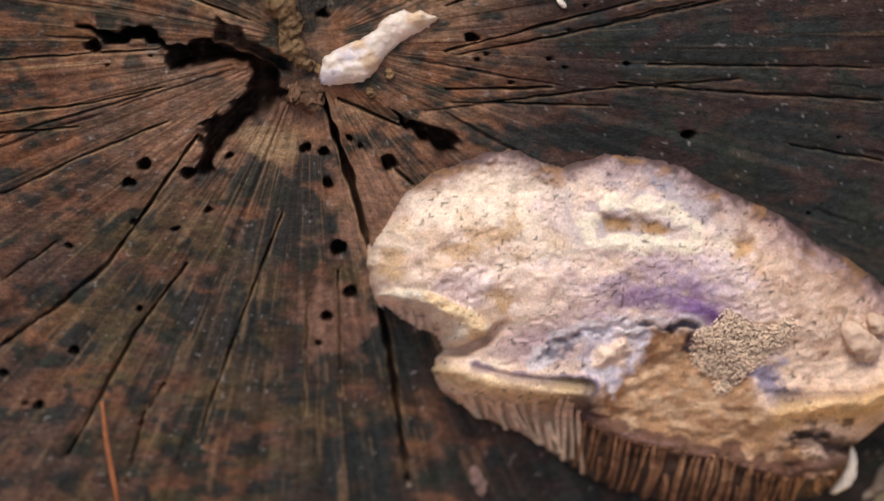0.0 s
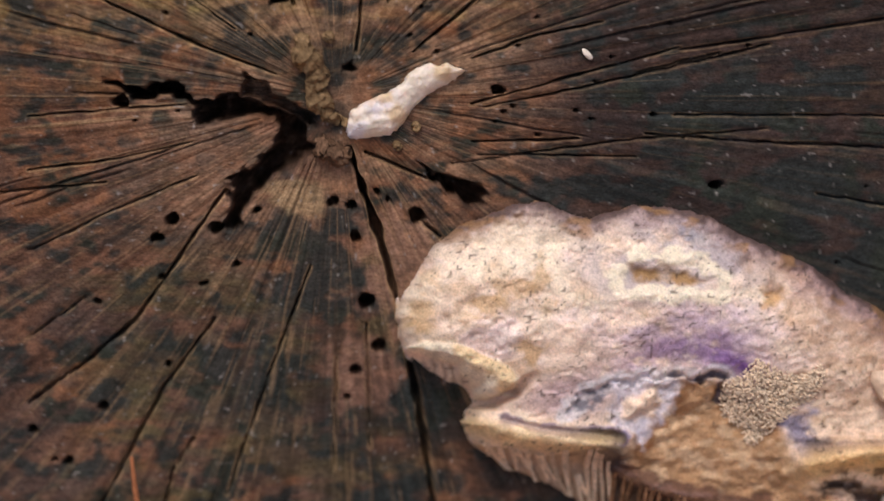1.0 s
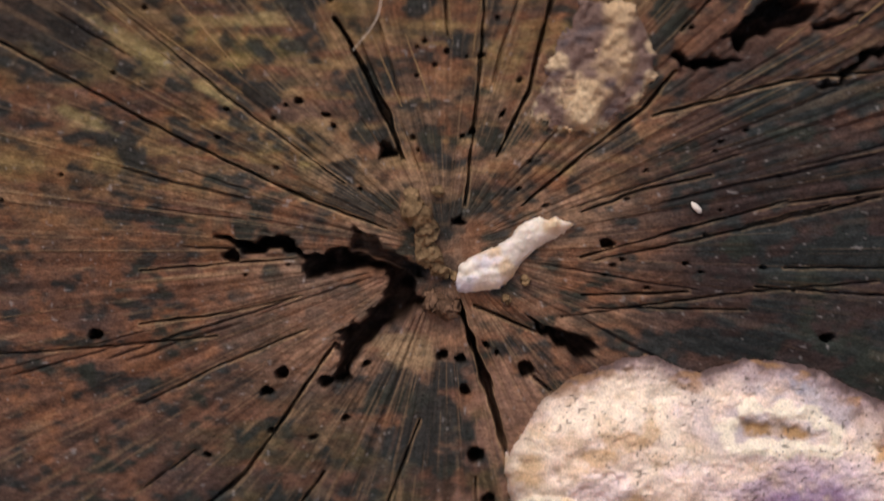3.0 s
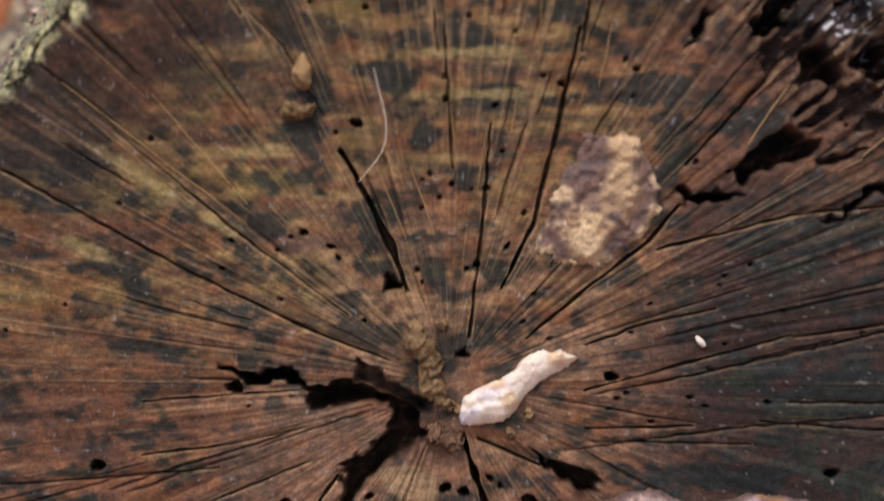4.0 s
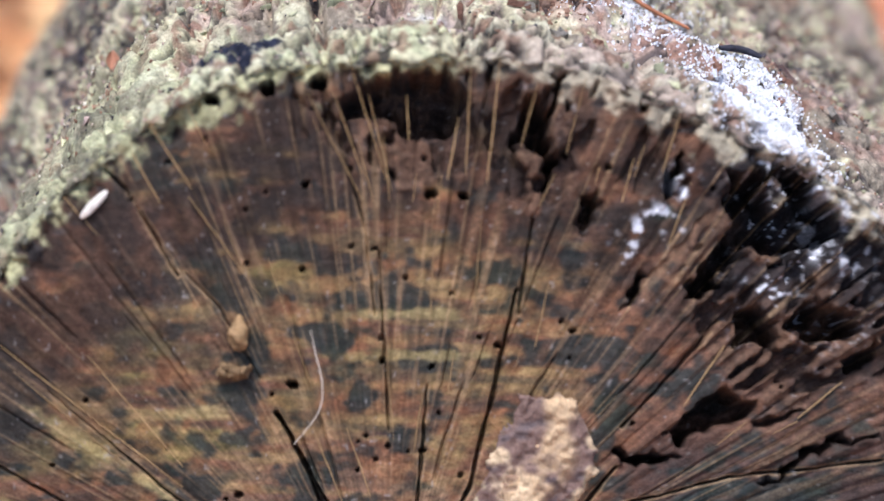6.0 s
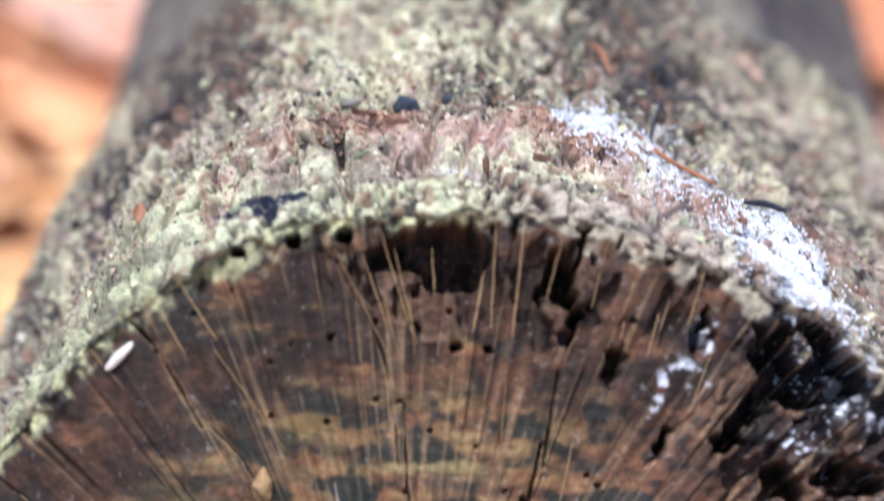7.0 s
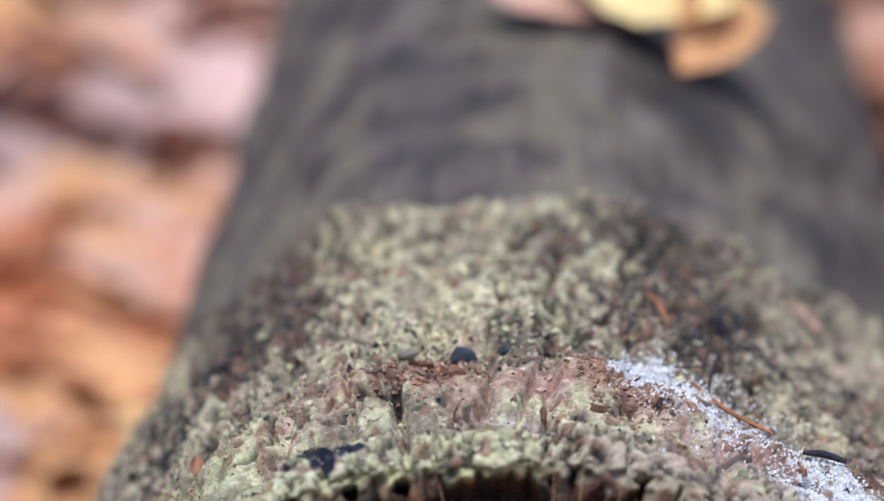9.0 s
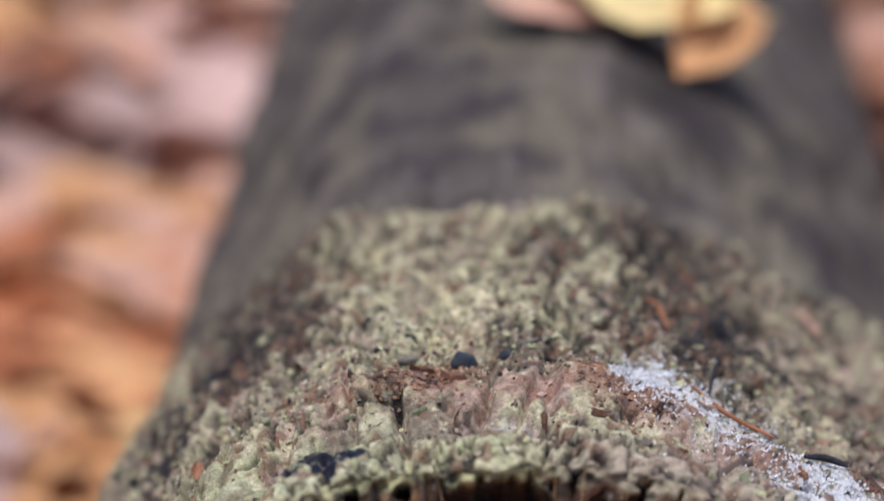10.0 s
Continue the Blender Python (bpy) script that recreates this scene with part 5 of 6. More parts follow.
M_KNOB = material("pale_knob", 0.6, base=(0.64, 0.46, 0.33), grain=((500, 0.2),), bump=0.5, spec=0.35)
M_EARTH = material("earthy_crust", 0.95, base=(0.21, 0.135, 0.07), grain=((500, 0.35), (1800, 0.3)), bump=1.0, bump_scale=1400, spec=0.1)
M_STUB = material("crumbling_brown_wood", 0.9, base=(0.135, 0.078, 0.048), grain=((400, 0.4), (1600, 0.3)), bump=1.0, bump_scale=1200, spec=0.1)
M_CHIP = material("white_rind", 0.75, tint="tint", grain=((500, 0.08), (1800, 0.08)), bump=0.6, bump_scale=1200, spec=0.25, subsurface=0.1)
M_PATCH = material("buff_crust", 0.85, tint="tint", grain=((500, 0.15), (1800, 0.2)), bump=0.8, bump_scale=1200, spec=0.2)
for q, (a, b, w) in enumerate((((106.6, -60.9), (114.6, -68.5), 5.6), ((112.4, -58.9), (116.9, -62.9), 3.6))):
    dz = float(cap_height((a[0] + b[0]) / 2, (a[1] + b[1]) / 2)[0]) + 0.8
    k = part("knob", blob("knob", a, b, w, 3.6, seed=5 + q, wave=0.32), M_KNOB, cap, "pinkish pale rounded knob")
    k.location = LEAN * dz * MM
curl = part("curl", blob("curl", (109.3, -101), (113, -89.5), 2.6, 3.6, seed=9, bend=1.6, wave=0.25), M_SEED, cap, "whitish curled end of the margin")
curl.location = LEAN * 7 * MM

CHIP_OUT = [(1.6, -6.3), (2.3, -3.5), (4.4, -1.6), (7.2, -0.4), (9.6, 0.9), (12.4, 2.7), (13.5, 4.3), (15.4, 6), (18.1, 6.8), (21.4, 6.8), (24.2, 5.9), (25.5, 5.5), (24.2, 4.2), (22, 2.7), (19.8, 1.7), (17.6, 0.4), (15.7, -1.3), (14.5, -3.2), (13.3, -5.5), (11.6, -7.1), (9.3, -8.2), (6.6, -8.5), (3.8, -8.7), (2.3, -8)]


def chip_height(x, z, s):
    return 3.0 * np.sqrt(np.clip(1 - (1 - np.clip(s / 2.6, 0, 1)) ** 2, 0, 1)) + (0.5 * fbm(x / 3, z / 3, 0, 181) + 0.2 * vnoise(x / 1, z / 1, 0, 182)) * smooth(s, 0, 1)


def chip_pigment(x, z, s):
    col = np.empty(x.shape + (3,))
    col[:] = (0.86, 0.75, 0.63)
    col = blend(col, (0.80, 0.75, 0.80), smooth(x, 14, 7) * smooth(fbm(x / 4, z / 4, 0, 183), -0.5, 0.2) * 0.9)
    col = blend(col, (0.66, 0.42, 0.18), smooth(fbm(x / 4, z / 4, 0, 184), 0.1, 0.5) * 0.6 + smooth(x, 21, 25) * 0.4)
    return blend(col, (0.08, 0.06, 0.05), 0.4 * smooth(np.hypot(x - 4.5, z + 6.2), 0.7, 0.3))


thing("fungus_shard", relief_plate("fungus_shard", CHIP_OUT, 0.3, chip_height, chip_pigment, ragged=0.35, seed=185), M_CHIP,
      "small whitish elongated fungus stuck on the log end", "fungus", m=TILT)

PATCH_OUT = [(30.5, 50.5), (36, 49.5), (38.7, 45), (40.4, 39.4), (40, 33.8), (36.8, 29.4), (32.5, 26), (29.4, 23.2), (20.7, 23.9),
             (16.3, 27.2), (19.5, 35.1), (22.7, 43.9), (25.8, 50.5)]


def patch_core(x, z):
    a = line_dist(x + 1.5 * vnoise(x / 4, z / 4, 0, 191), z + 1.5 * vnoise(x / 4, z / 4, 0, 192), [(33, 47.5), (33, 41), (28.9, 32), (25.8, 26.6)])[0]
    return smooth(a, 4.4, 1.2)


def patch_height(x, z, s):
    h = 0.9 * smooth(s, 0, 1.2) + 1.6 * patch_core(x, z) * smooth(s, 0, 3)
    return h + (0.5 * fbm(x / 3, z / 3, 0, 193) + 0.45 * vnoise(x / 1.1, z / 1.1, 0, 194)) * smooth(s, 0, 1)


def patch_pigment(x, z, s):
    col = np.empty(x.shape + (3,))
    col[:] = (0.185, 0.118, 0.095)
    col = blend(col, (0.11, 0.085, 0.085), smooth(fbm(x / 5, z / 3, 0, 195), 0.0, 0.4) * 0.8)
    col = blend(col, (0.52, 0.36, 0.21), patch_core(x, z) * smooth(fbm(x / 4, z / 4, 0, 196), -0.55, 0.15))
    for px, pz, pr in ((24.4, 31.9, 4.0), (27.3, 27, 3.2), (39.4, 34, 2.2), (37.5, 30, 1.8), (18.5, 26.5, 1.8), (39.5, 41, 1.6), (21.5, 38, 2.2)):
        col = blend(col, (0.66, 0.49, 0.30), smooth(np.hypot(x - px, z - pz) / pr + 0.4 * fbm(x / 2, z / 2, 0, 197), 1.1, 0.5) * 0.85)
    return blend(col, (0.50, 0.40, 0.24), smooth(s, 1.6, 0.3) * smooth(fbm(x / 3, z / 3, 0, 198), 0.05, 0.4) * 0.8 * smooth(z, 46, 38))


crust = thing("crust_fungus", None, None, "flat buff and brown crust fungus on the log end", "fungus", m=TILT)
part("crust", relief_plate("crust", PATCH_OUT, 0.32, patch_height, patch_pigment, ragged=0.9, seed=199), M_PATCH, crust)
for core_out, tall in (([(20.5, 33), (23, 35.5), (26.5, 33.5), (29.5, 35.5), (30.5, 31), (29, 26.2), (24.5, 25.2), (21.5, 28.5)], 1.6),
                       ([(30.5, 47), (34.5, 49), (35.8, 43), (34.5, 37), (31, 34), (29.5, 39)], 1.3)):
    part("pale_core", relief_plate("pale_core", core_out, 0.3,
         lambda x, z, s, t=tall: t * np.sqrt(np.clip(s / 3, 0, 1)) + (0.5 * fbm(x / 2, z / 2, 0, 201) + 0.3 * vnoise(x / 0.9, z / 0.9, 0, 202)) * smooth(s, 0, 1),
         lambda x, z, s: blend(np.ones(x.shape + (3,)) * (0.58, 0.41, 0.24), (0.27, 0.17, 0.11), smooth(fbm(x / 2.2, z / 2.2, 0, 203), -0.1, 0.35)),
         lift=0.3, ragged=2.0, seed=204), M_PATCH, crust, "pale buff swelling")

M_SCALE = material("dull_flake", 0.85, base=(0.26, 0.17, 0.14), grain=((600, 0.4),), bump=0.6, spec=0.2)
thing("winged_seed", blob("winged_seed", (-56.5, 84.4), (-51.3, 89.7), 1.7, 0.9, lift=0.6, seed=1, wave=0.06), M_SEED, "small white seed scale lying near the bark edge", "seed", m=TILT)
thing("pale_seed", blob("pale_seed", (47.7, 9.8), (49.7, 7.6), 1.2, 0.9, lift=0.3, seed=2), M_SEED, "tiny white seed stuck to the wood", "seed", m=TILT)
thing("pale_scale", blob("pale_scale", (34.3, -94), (36.4, -101.5), 2.6, 0.5, lift=0.1, seed=3, wave=1.1), M_SCALE, "dull brown flake below the bracket fungus", "flake", m=TILT)
M_COCOON = material("ochre_cocoon", 0.7, base=(0.27, 0.165, 0.075), grain=((700, 0.4),), bump=0.8, spec=0.3)
thing("cocoon", blob("cocoon", (-27.4, 58.8), (-27.3, 66.1), 3.9, 3.2, neck=0.5, seed=4, wave=0.3), M_COCOON, "ochre pear-shaped insect cocoon on the wood", "cocoon", m=TILT)


def gallery(path, radii, seed, name):
    """A crusty mud tube on the wood: a lumpy sweep."""
    pts, rad = [], []
    n = len(path) - 1
    for k in range(n * 16 + 1):
        t = k / 16
        i = min(int(t), n - 1)
        f = t - i
        pts.append(Vector((path[i][0] + (path[i + 1][0] - path[i][0]) * f, -1.0, path[i][1] + (path[i + 1][1] - path[i][1]) * f)))
        rad.append(radii[i] + (radii[i + 1] - radii[i]) * f)
    v, f = tube(pts, rad, 26)
    v = v + np.stack([0.8 * vnoise(v[:, 0] / 0.9, v[:, 1] / 0.9, v[:, 2] / 0.9, seed + q) + 0.5 * vnoise(v[:, 0] / 2.2, v[:, 1] / 2.2, v[:, 2] / 2.2, seed + 7 + q) for q in range(3)], 1)
    v = v * MM
    return mesh_from(name, v, f)


thing("dirt_crumb", gallery([(-31.6, 54.5), (-29.6, 55.6), (-27.4, 55), (-25.4, 56.6)], (0.5, 1.5, 1.3, 0.5), 321, "dirt_crumb"), M_EARTH, "brown crumb of dirt beside the cocoon", "dirt", m=TILT)
thing("mud_tube", gallery([(-6.3, 13), (-6, 9.1), (-3.6, 6.1), (-4.3, 1.7), (-2.7, -1.3), (0.4, -4.7)], (0.6, 2.6, 2.0, 1.9, 2.1, 0.8), 301, "mud_tube"),
      M_EARTH, "crusty tan mud tube at the rotten heart", "insect tube", m=TILT)
thing("dirt_crumb", blob("dirt_crumb", (-2.2, 11.7), (-0.7, 13.6), 2.2, 1.8, seed=16, wave=0.5), M_EARTH, "tan crumb of dirt beside the mud tube", "dirt", m=TILT)
thing("wood_lump", gallery([(-3.3, -8.2), (-2.4, -10.3), (0.5, -12), (2.4, -11.2)], (0.8, 2.0, 2.0, 0.8), 311, "wood_lump"), M_STUB, "crumbling lump of wood in the rotten heart", "wood lump", m=TILT)
for q, (a, b, w) in enumerate((((11.3, -9), (12.5, -10.9), 1.6), ((15.2, -4.9), (15.9, -7.3), 1.7), ((1, -3.9), (2.6, -6.9), 1.6))):
    thing("dirt_crumb", blob("dirt_crumb", a, b, w, 1.3, seed=30 + q, wave=0.5), M_EARTH, "tan crumb on the wood beside the small fungus", "dirt", m=TILT)


def strand(name, path, radius, mat, label, category, world_path=False):
    pts = [Vector(p) if world_path else Vector((p[0] * MM, -p[2] * MM, p[1] * MM)) for p in path]
    fine = []
    for k in range(len(pts) - 1):
        p0, p1, p2, p3 = pts[max(k - 1, 0)], pts[k], pts[k + 1], pts[min(k + 2, len(pts) - 1)]
        for j in range(6):
            t = j / 6
            fine.append(0.5 * ((2 * p1) + (p2 - p0) * t + (2 * p0 - 5 * p1 + 4 * p2 - p3) * t * t + (3 * p1 - p0 - 3 * p2 + p3) * t ** 3))
    fine.append(pts[-1])
    n = len(fine) - 1
    v, f = tube(fine, [radius * MM * (0.35 + 0.65 * math.sin(math.pi * (0.08 + 0.84 * k / n))) for k in range(n + 1)], 6)
    return thing(name, mesh_from(name, v, f), mat, label, category, m=None if world_path else TILT)


strand("hair", [(-14, 63.3, 1.2), (-13.1, 59.1, 1.6), (-11.8, 52.8, 1.8), (-12.6, 47.3, 1.4), (-17.3, 40.9, 0.8)], 0.11, M_HAIR,
       "fine pale curved hair lying on the wood", "hair")
strand("pine_needle", [(-42.6, -76.7, 3), (-41.8, -85, 5), (-40.5, -94.3, 6), (-39, -108.8, 5)], 0.65, M_NEEDLE, "dry orange-brown conifer needle against the wood", "needle")


# ---------------------------------------------------------------- pieces of the log and what lies on the bark
M_SPLINT = material("pale_splinter", 0.7, base=(0.36, 0.23, 0.105), grain=((500, 0.3),), bump=0.3, spec=0.3, vary=0.35)


def splinter_mesh(seed):
    """A thin sliver of wood, 1 m long before scaling."""
    rng = np.random.default_rng(seed)
    rows, verts = 6, []
    for k in range(rows):
        t = k / (rows - 1)
        w = 0.5 * (0.25 + 0.75 * math.sin(math.pi * min(0.15 + 0.8 * t, 1)))
        o = rng.uniform(-0.25, 0.25)
        for dx, dy in ((-w, 0.8), (-w * 0.7, -0.5), (w * 0.7, -0.6), (w, 0.8)):
            verts.append((o + dx, dy, t))
    return mesh_from("splinter", verts, grid_faces(rows, 4))


SPLINTS = [splinter_mesh(q) for q in range(5)]
for me in SPLINTS:
    me.materials.append(M_SPLINT)
# pale rays standing out of the weathered wood: from and to, mm on the cut end
RAYS_RIM = [
    (-44.3, 103.4, -35.9, 90), (-37.7, 107.9, -33, 97.9), (-14.9, 108.9, -3.5, 86.3), (-9.5, 107.9, -4.2, 92.6), (-6.6, 114.1, 0.2, 91.6),
    (-5.1, 99, -2.1, 87.3), (-0.3, 100.2, 0.9, 87.3), (4, 107.4, 4.5, 99), (21.4, 114.7, 18.8, 88.4), (15.9, 112.6, 15, 92.6),
    (37.2, 110.5, 33.7, 96.3), (9.1, 78.8, 8.4, 63.7), (18, 84.1, 16.6, 63.7), (30.8, 72.3, 28.3, 59.3), (0.2, 59.3, 1.6, 41.8),
    (5.5, 39.5, 7.1, 50.6), (-36.4, 88.4, -23.1, 69.1), (-72.7, 60.6, -54.1, 45.2), (-54.1, 45.2, -38.4, 32.5), (-55.9, 58.4, -38.3, 36.4),
    (-21.9, 76.7, -13.5, 50.6), (54.7, 103.2, 51.4, 91.8), (-13.7, 44, -8.2, 29.6),
]
RAYS_INNER = [
    (-7.3, 44, -2.4, 29.5), (46.3, 95.3, 41, 74.5), (31.6, 92.6, 28.8, 86.3), (48.3, 97.9, 43.4, 82.5), (41.4, 101.1, 39.2, 90.5),
    (5.9, 92.6, 5.2, 87.3), (10.6, 92.6, 9.8, 85.7), (64.1, 59.8, 54.8, 44.9), (68.8, 44.9, 55.1, 33.8), (78.5, 44.9, 66.8, 38.8),
    (86.8, 52.6, 78.5, 45.4), (-59.6, 88.4, -53.3, 81), (-46.7, 96.3, -41.7, 87.3), (-30.2, 84.1, -23.1, 65.9), (11.9, 50.6, 13.1, 59.3),
    (23.1, 50.5, 25.7, 59.3), (-3, 107.4, 1.2, 89.5), (-13.4, 103.2, -9.2, 92.6), (58.4, 94.2, 53, 78.7), (28.3, 109.5, 25.3, 97.9),
    (13.7, 103.2, 11.7, 91.6), (-69.7, 55.1, -50, 37.5),
]
rng = np.random.default_rng(41)
for q, (ax, az, bx, bz) in enumerate(RAYS_RIM + RAYS_INNER):
    if math.hypot(ax, az) > math.hypot(bx, bz):
        ax, az, bx, bz = bx, bz, ax, az
    turn, long = math.degrees(math.atan2(bx - ax, bz - az)), math.hypot(bx - ax, bz - az)
    sp = part("splinter", SPLINTS[q % 5], None, sawn)
    w = rng.uniform(0.14, 0.30) * MM
    sp.matrix_basis = Matrix.Translation((ax * MM, 0.0001, az * MM)) @ pose(0, 0, 0, 0, turn, 0) @ pose(0, 0, 0, rng.uniform(0.0, 0.9)) @ Matrix.Diagonal((w, w * 1.3, long * MM, 1))


def flake_mesh(seed):
    """A jagged crumb or plate of bark about 1 unit across."""
    rng = np.random.default_rng(seed)
    n = 9
    q = rng.uniform(0.3, 1.1, n)
    ring = [(math.cos(2 * math.pi * k / n) * q[k], 0.75 * math.sin(2 * math.pi * k / n) * q[k]) for k in range(n)]
    thick = rng.uniform(0.12, 0.4)
    verts = [(x, y, -thick) for x, y in ring] + [(x * 0.9, y * 0.9, thick + rng.uniform(-0.3, 0.35)) for x, y in ring] + [(0, 0, thick * 1.3), (0, 0, -thick)]
    bm = bmesh.new()
    vs = [bm.verts.new(v) for v in verts]
    for k in range(n):
        j = (k + 1) % n
        bm.faces.new((vs[k], vs[j], vs[n + j], vs[n + k]))
        bm.faces.new((vs[n + k], vs[n + j], vs[2 * n]))
        bm.faces.new((vs[j], vs[k], vs[2 * n + 1]))
    me = bpy.data.meshes.new("bark_flake")
    bm.to_mesh(me)
    bm.free()
    return me


FLAKE_MATS = [material("bark_flake_" + n, 0.9, base=c, grain=((400, 0.35), (1500, 0.3)), bump=0.8, spec=0.15, vary=0.35) for n, c in (
    ("rust", (0.27, 0.14, 0.095)), ("pink", (0.45, 0.31, 0.26)), ("dark", (0.05, 0.045, 0.05)), ("lichen", (0.43, 0.43, 0.27)), ("grey", (0.34, 0.30, 0.25)))]
FLAKES = []
for q in range(15):
    me = flake_mesh(q)
    me.materials.append(FLAKE_MATS[q % 5])
    FLAKES.append(me)


def lump_mesh(seed):
    """A rounded, pitted lump of lichen crust about 1 unit across."""
    bm = bmesh.new()
    bmesh.ops.create_icosphere(bm, subdivisions=2, radius=0.8)
    for v in bm.verts:
        q = v.co * 1.3 + Vector((seed * 3.7, 0, 0))
        v.co *= 1 + 0.55 * noise.noise(q) + 0.35 * noise.noise(q * 2.6)
        v.co.z *= 0.6
    for f in bm.faces:
        f.smooth = True
    me = bpy.data.meshes.new("crust_lump")
    bm.to_mesh(me)
    bm.free()
    return me


LUMPS = []
for q in range(6):
    me = lump_mesh(q)
    me.materials.append(FLAKE_MATS[(3, 3, 4, 0, 3, 1)[q % 6]])
    LUMPS.append(me)
rng = np.random.default_rng(43)
for q in range(200):
    if q < 70:
        turn, y, kind = rng.uniform(-42, 48), 37 + rng.normal() * 7, rng.choice([0, 0, 0, 1, 1, 1, 4])
    else:
        turn, y, kind = rng.uniform(-62, 66), rng.uniform(3, 155), rng.choice([1, 1, 2, 3, 3, 4, 4])
    if turn < -10 and y < 50:
        kind = 3
    p, d = bark_point(turn, max(y, 3))
    size = rng.uniform(0.9, 2.6) * (0.6 if turn < -10 and y < 50 else 1.0) * MM
    if q >= 160:      # coarse lumps of crust along the sawn edge
        turn = rng.uniform(-62, 14)
        y, size = rng.uniform(1.0, 13), rng.uniform(0.4, 1.0) * MM
        p, d = bark_point(turn, y)
    fl = part("crust_lump", LUMPS[q % 6], None, bark) if q >= 160 else part("bark_flake", FLAKES[int(kind) + 5 * int(rng.integers(3))], None, bark)
    fl.matrix_basis = (Matrix.Translation(p + d * size * 0.12) @ pose(0, 0, 0, 0, turn, 0) @ pose(0, 0, 0, rng.normal() * 11, rng.normal() * 11, rng.uniform(0, 360))
                       @ Matrix.Diagonal((size * (1.5 if q < 70 else 1), size * rng.uniform(0.5, 1.2), size * (0.6 if q < 70 else 0.9), 1)))


def scatter_crumbs(name, count, turns, ys, sizes, colours, seed, tall=1.0, spread=(0.6, 1.3)):
    """Many tiny irregular grains on the bark, joined in one mesh."""
    rng = np.random.default_rng(seed)
    T = turns(rng, count)
    Y = ys(rng, count)
    h, _ = bark_height(T, Y)
    r = rim(T) + h
    size = sizes(rng, count)
    base = np.array([(1, 0, 0), (-1, 0, 0), (0, 1, 0), (0, -1, 0), (0, 0, 1), (0, 0, -0.6)])
    octa = np.array([(0, 2, 4), (2, 1, 4), (1, 3, 4), (3, 0, 4), (2, 0, 5), (1, 2, 5), (3, 1, 5), (0, 3, 5)])
    ang = rng.uniform(0, 2 * np.pi, count)
    jig = base[None] * rng.uniform(0.5, 1.35, (count, 6, 1)) + rng.normal(0, 0.18, (count, 6, 3))
    jig[:, :, 2] *= tall
    u = jig[:, :, 0] * np.cos(ang)[:, None] - jig[:, :, 1] * np.sin(ang)[:, None]
    w = jig[:, :, 0] * np.sin(ang)[:, None] + jig[:, :, 1] * np.cos(ang)[:, None]
    rr = r[:, None] + (jig[:, :, 2] * 0.7 + 0.15) * size[:, None]
    tt = np.radians(T)[:, None] + u * size[:, None] / r[:, None]
    v = bark_place(np.degrees(tt), np.maximum(Y[:, None] + w * size[:, None], 0.2), rr)
    f = octa[None] + (np.arange(count) * 6)[:, None, None]
    pick = colours(rng, T, Y)
    col = np.repeat((pick * rng.uniform(*spread, (count, 1)))[:, None], 6, 1)
    return mesh_from(name, v.reshape(-1, 3), f.reshape(-1, 3), col.reshape(-1, 3), shade=False)


def crumb_colours(rng, T, Y):
    pal = np.array([(0.46, 0.44, 0.27), (0.34, 0.28, 0.21), (0.44, 0.32, 0.27), (0.26, 0.15, 0.10), (0.06, 0.052, 0.055), (0.62, 0.57, 0.46)])
    k = rng.choice(6, len(T), p=(0.40, 0.19, 0.11, 0.09, 0.16, 0.05))
    rust = (np.abs(Y - 37) < 8) & (rng.random(len(T)) < 0.6)
    k = np.where(rust, 3, k)
    worn = smooth(clumps(T, Y), 0.02, 0.3) * smooth(Y, 40, 60)
    k = np.where(rng.random(len(T)) < 0.85 * worn, rng.choice([4, 4, 3, 1], len(T)), k)
    return pal[k]


thing("bark_crumbs", scatter_crumbs("bark_crumbs", 26000, lambda g, n: g.uniform(-68, 70, n), lambda g, n: np.where(g.random(n) < 0.04, g.uniform(0.8, 45, n), g.uniform(42, 172, n)),
      lambda g, n: g.uniform(0.22, 0.6, n) * np.where(g.random(n) < 0.08, 2.0, 1.0), crumb_colours, 51, tall=1.5), M_CRUMB,
      "loose lichen grains and bark crumbs covering the log", "bark crumbs", kind="stuff")


def rust_spot(g, n, spots, spread):
    """Places strewn round a few spots, in the order of the spots."""
    k = np.arange(n) * len(spots) // n
    return np.array(spots)[k] + g.normal(0, spread, n)


thing("rotten_bark", scatter_crumbs("rotten_bark", 1100, lambda g, n: rust_spot(g, n, (-4.2, -1.5, -6, 14, 17), 2.1),
      lambda g, n: rust_spot(g, n, (44, 46, 42, 40, 35), 4.0), lambda g, n: g.uniform(0.25, 0.8, n),
      lambda g, T, Y: np.tile(np.array((0.26, 0.15, 0.10)), (len(T), 1)), 53, tall=1.2, spread=(0.5, 1.5)), M_CRUMB,
      "crumbled rust-brown rotten bark along the broken ridge", "bark crumbs", kind="stuff")


def frost_turn(g, n):
    k = np.searchsorted((0.60, 0.88), np.arange(n) / n, side="right")
    return np.array([37.5, 18, 27])[k] + g.normal(0, 1, n) * np.array([3.2, 1.8, 4.2])[k]


def mould_y(g, n):
    """The mould's patches lie in the same order as in frost_turn."""
    k = np.arange(n) / n
    return np.clip(np.where(k < 0.60, 19 + g.normal(0, 7.5, n), np.where(k < 0.88, 48 + g.normal(0, 6, n), 46 + g.normal(0, 11, n))), 1, 80)


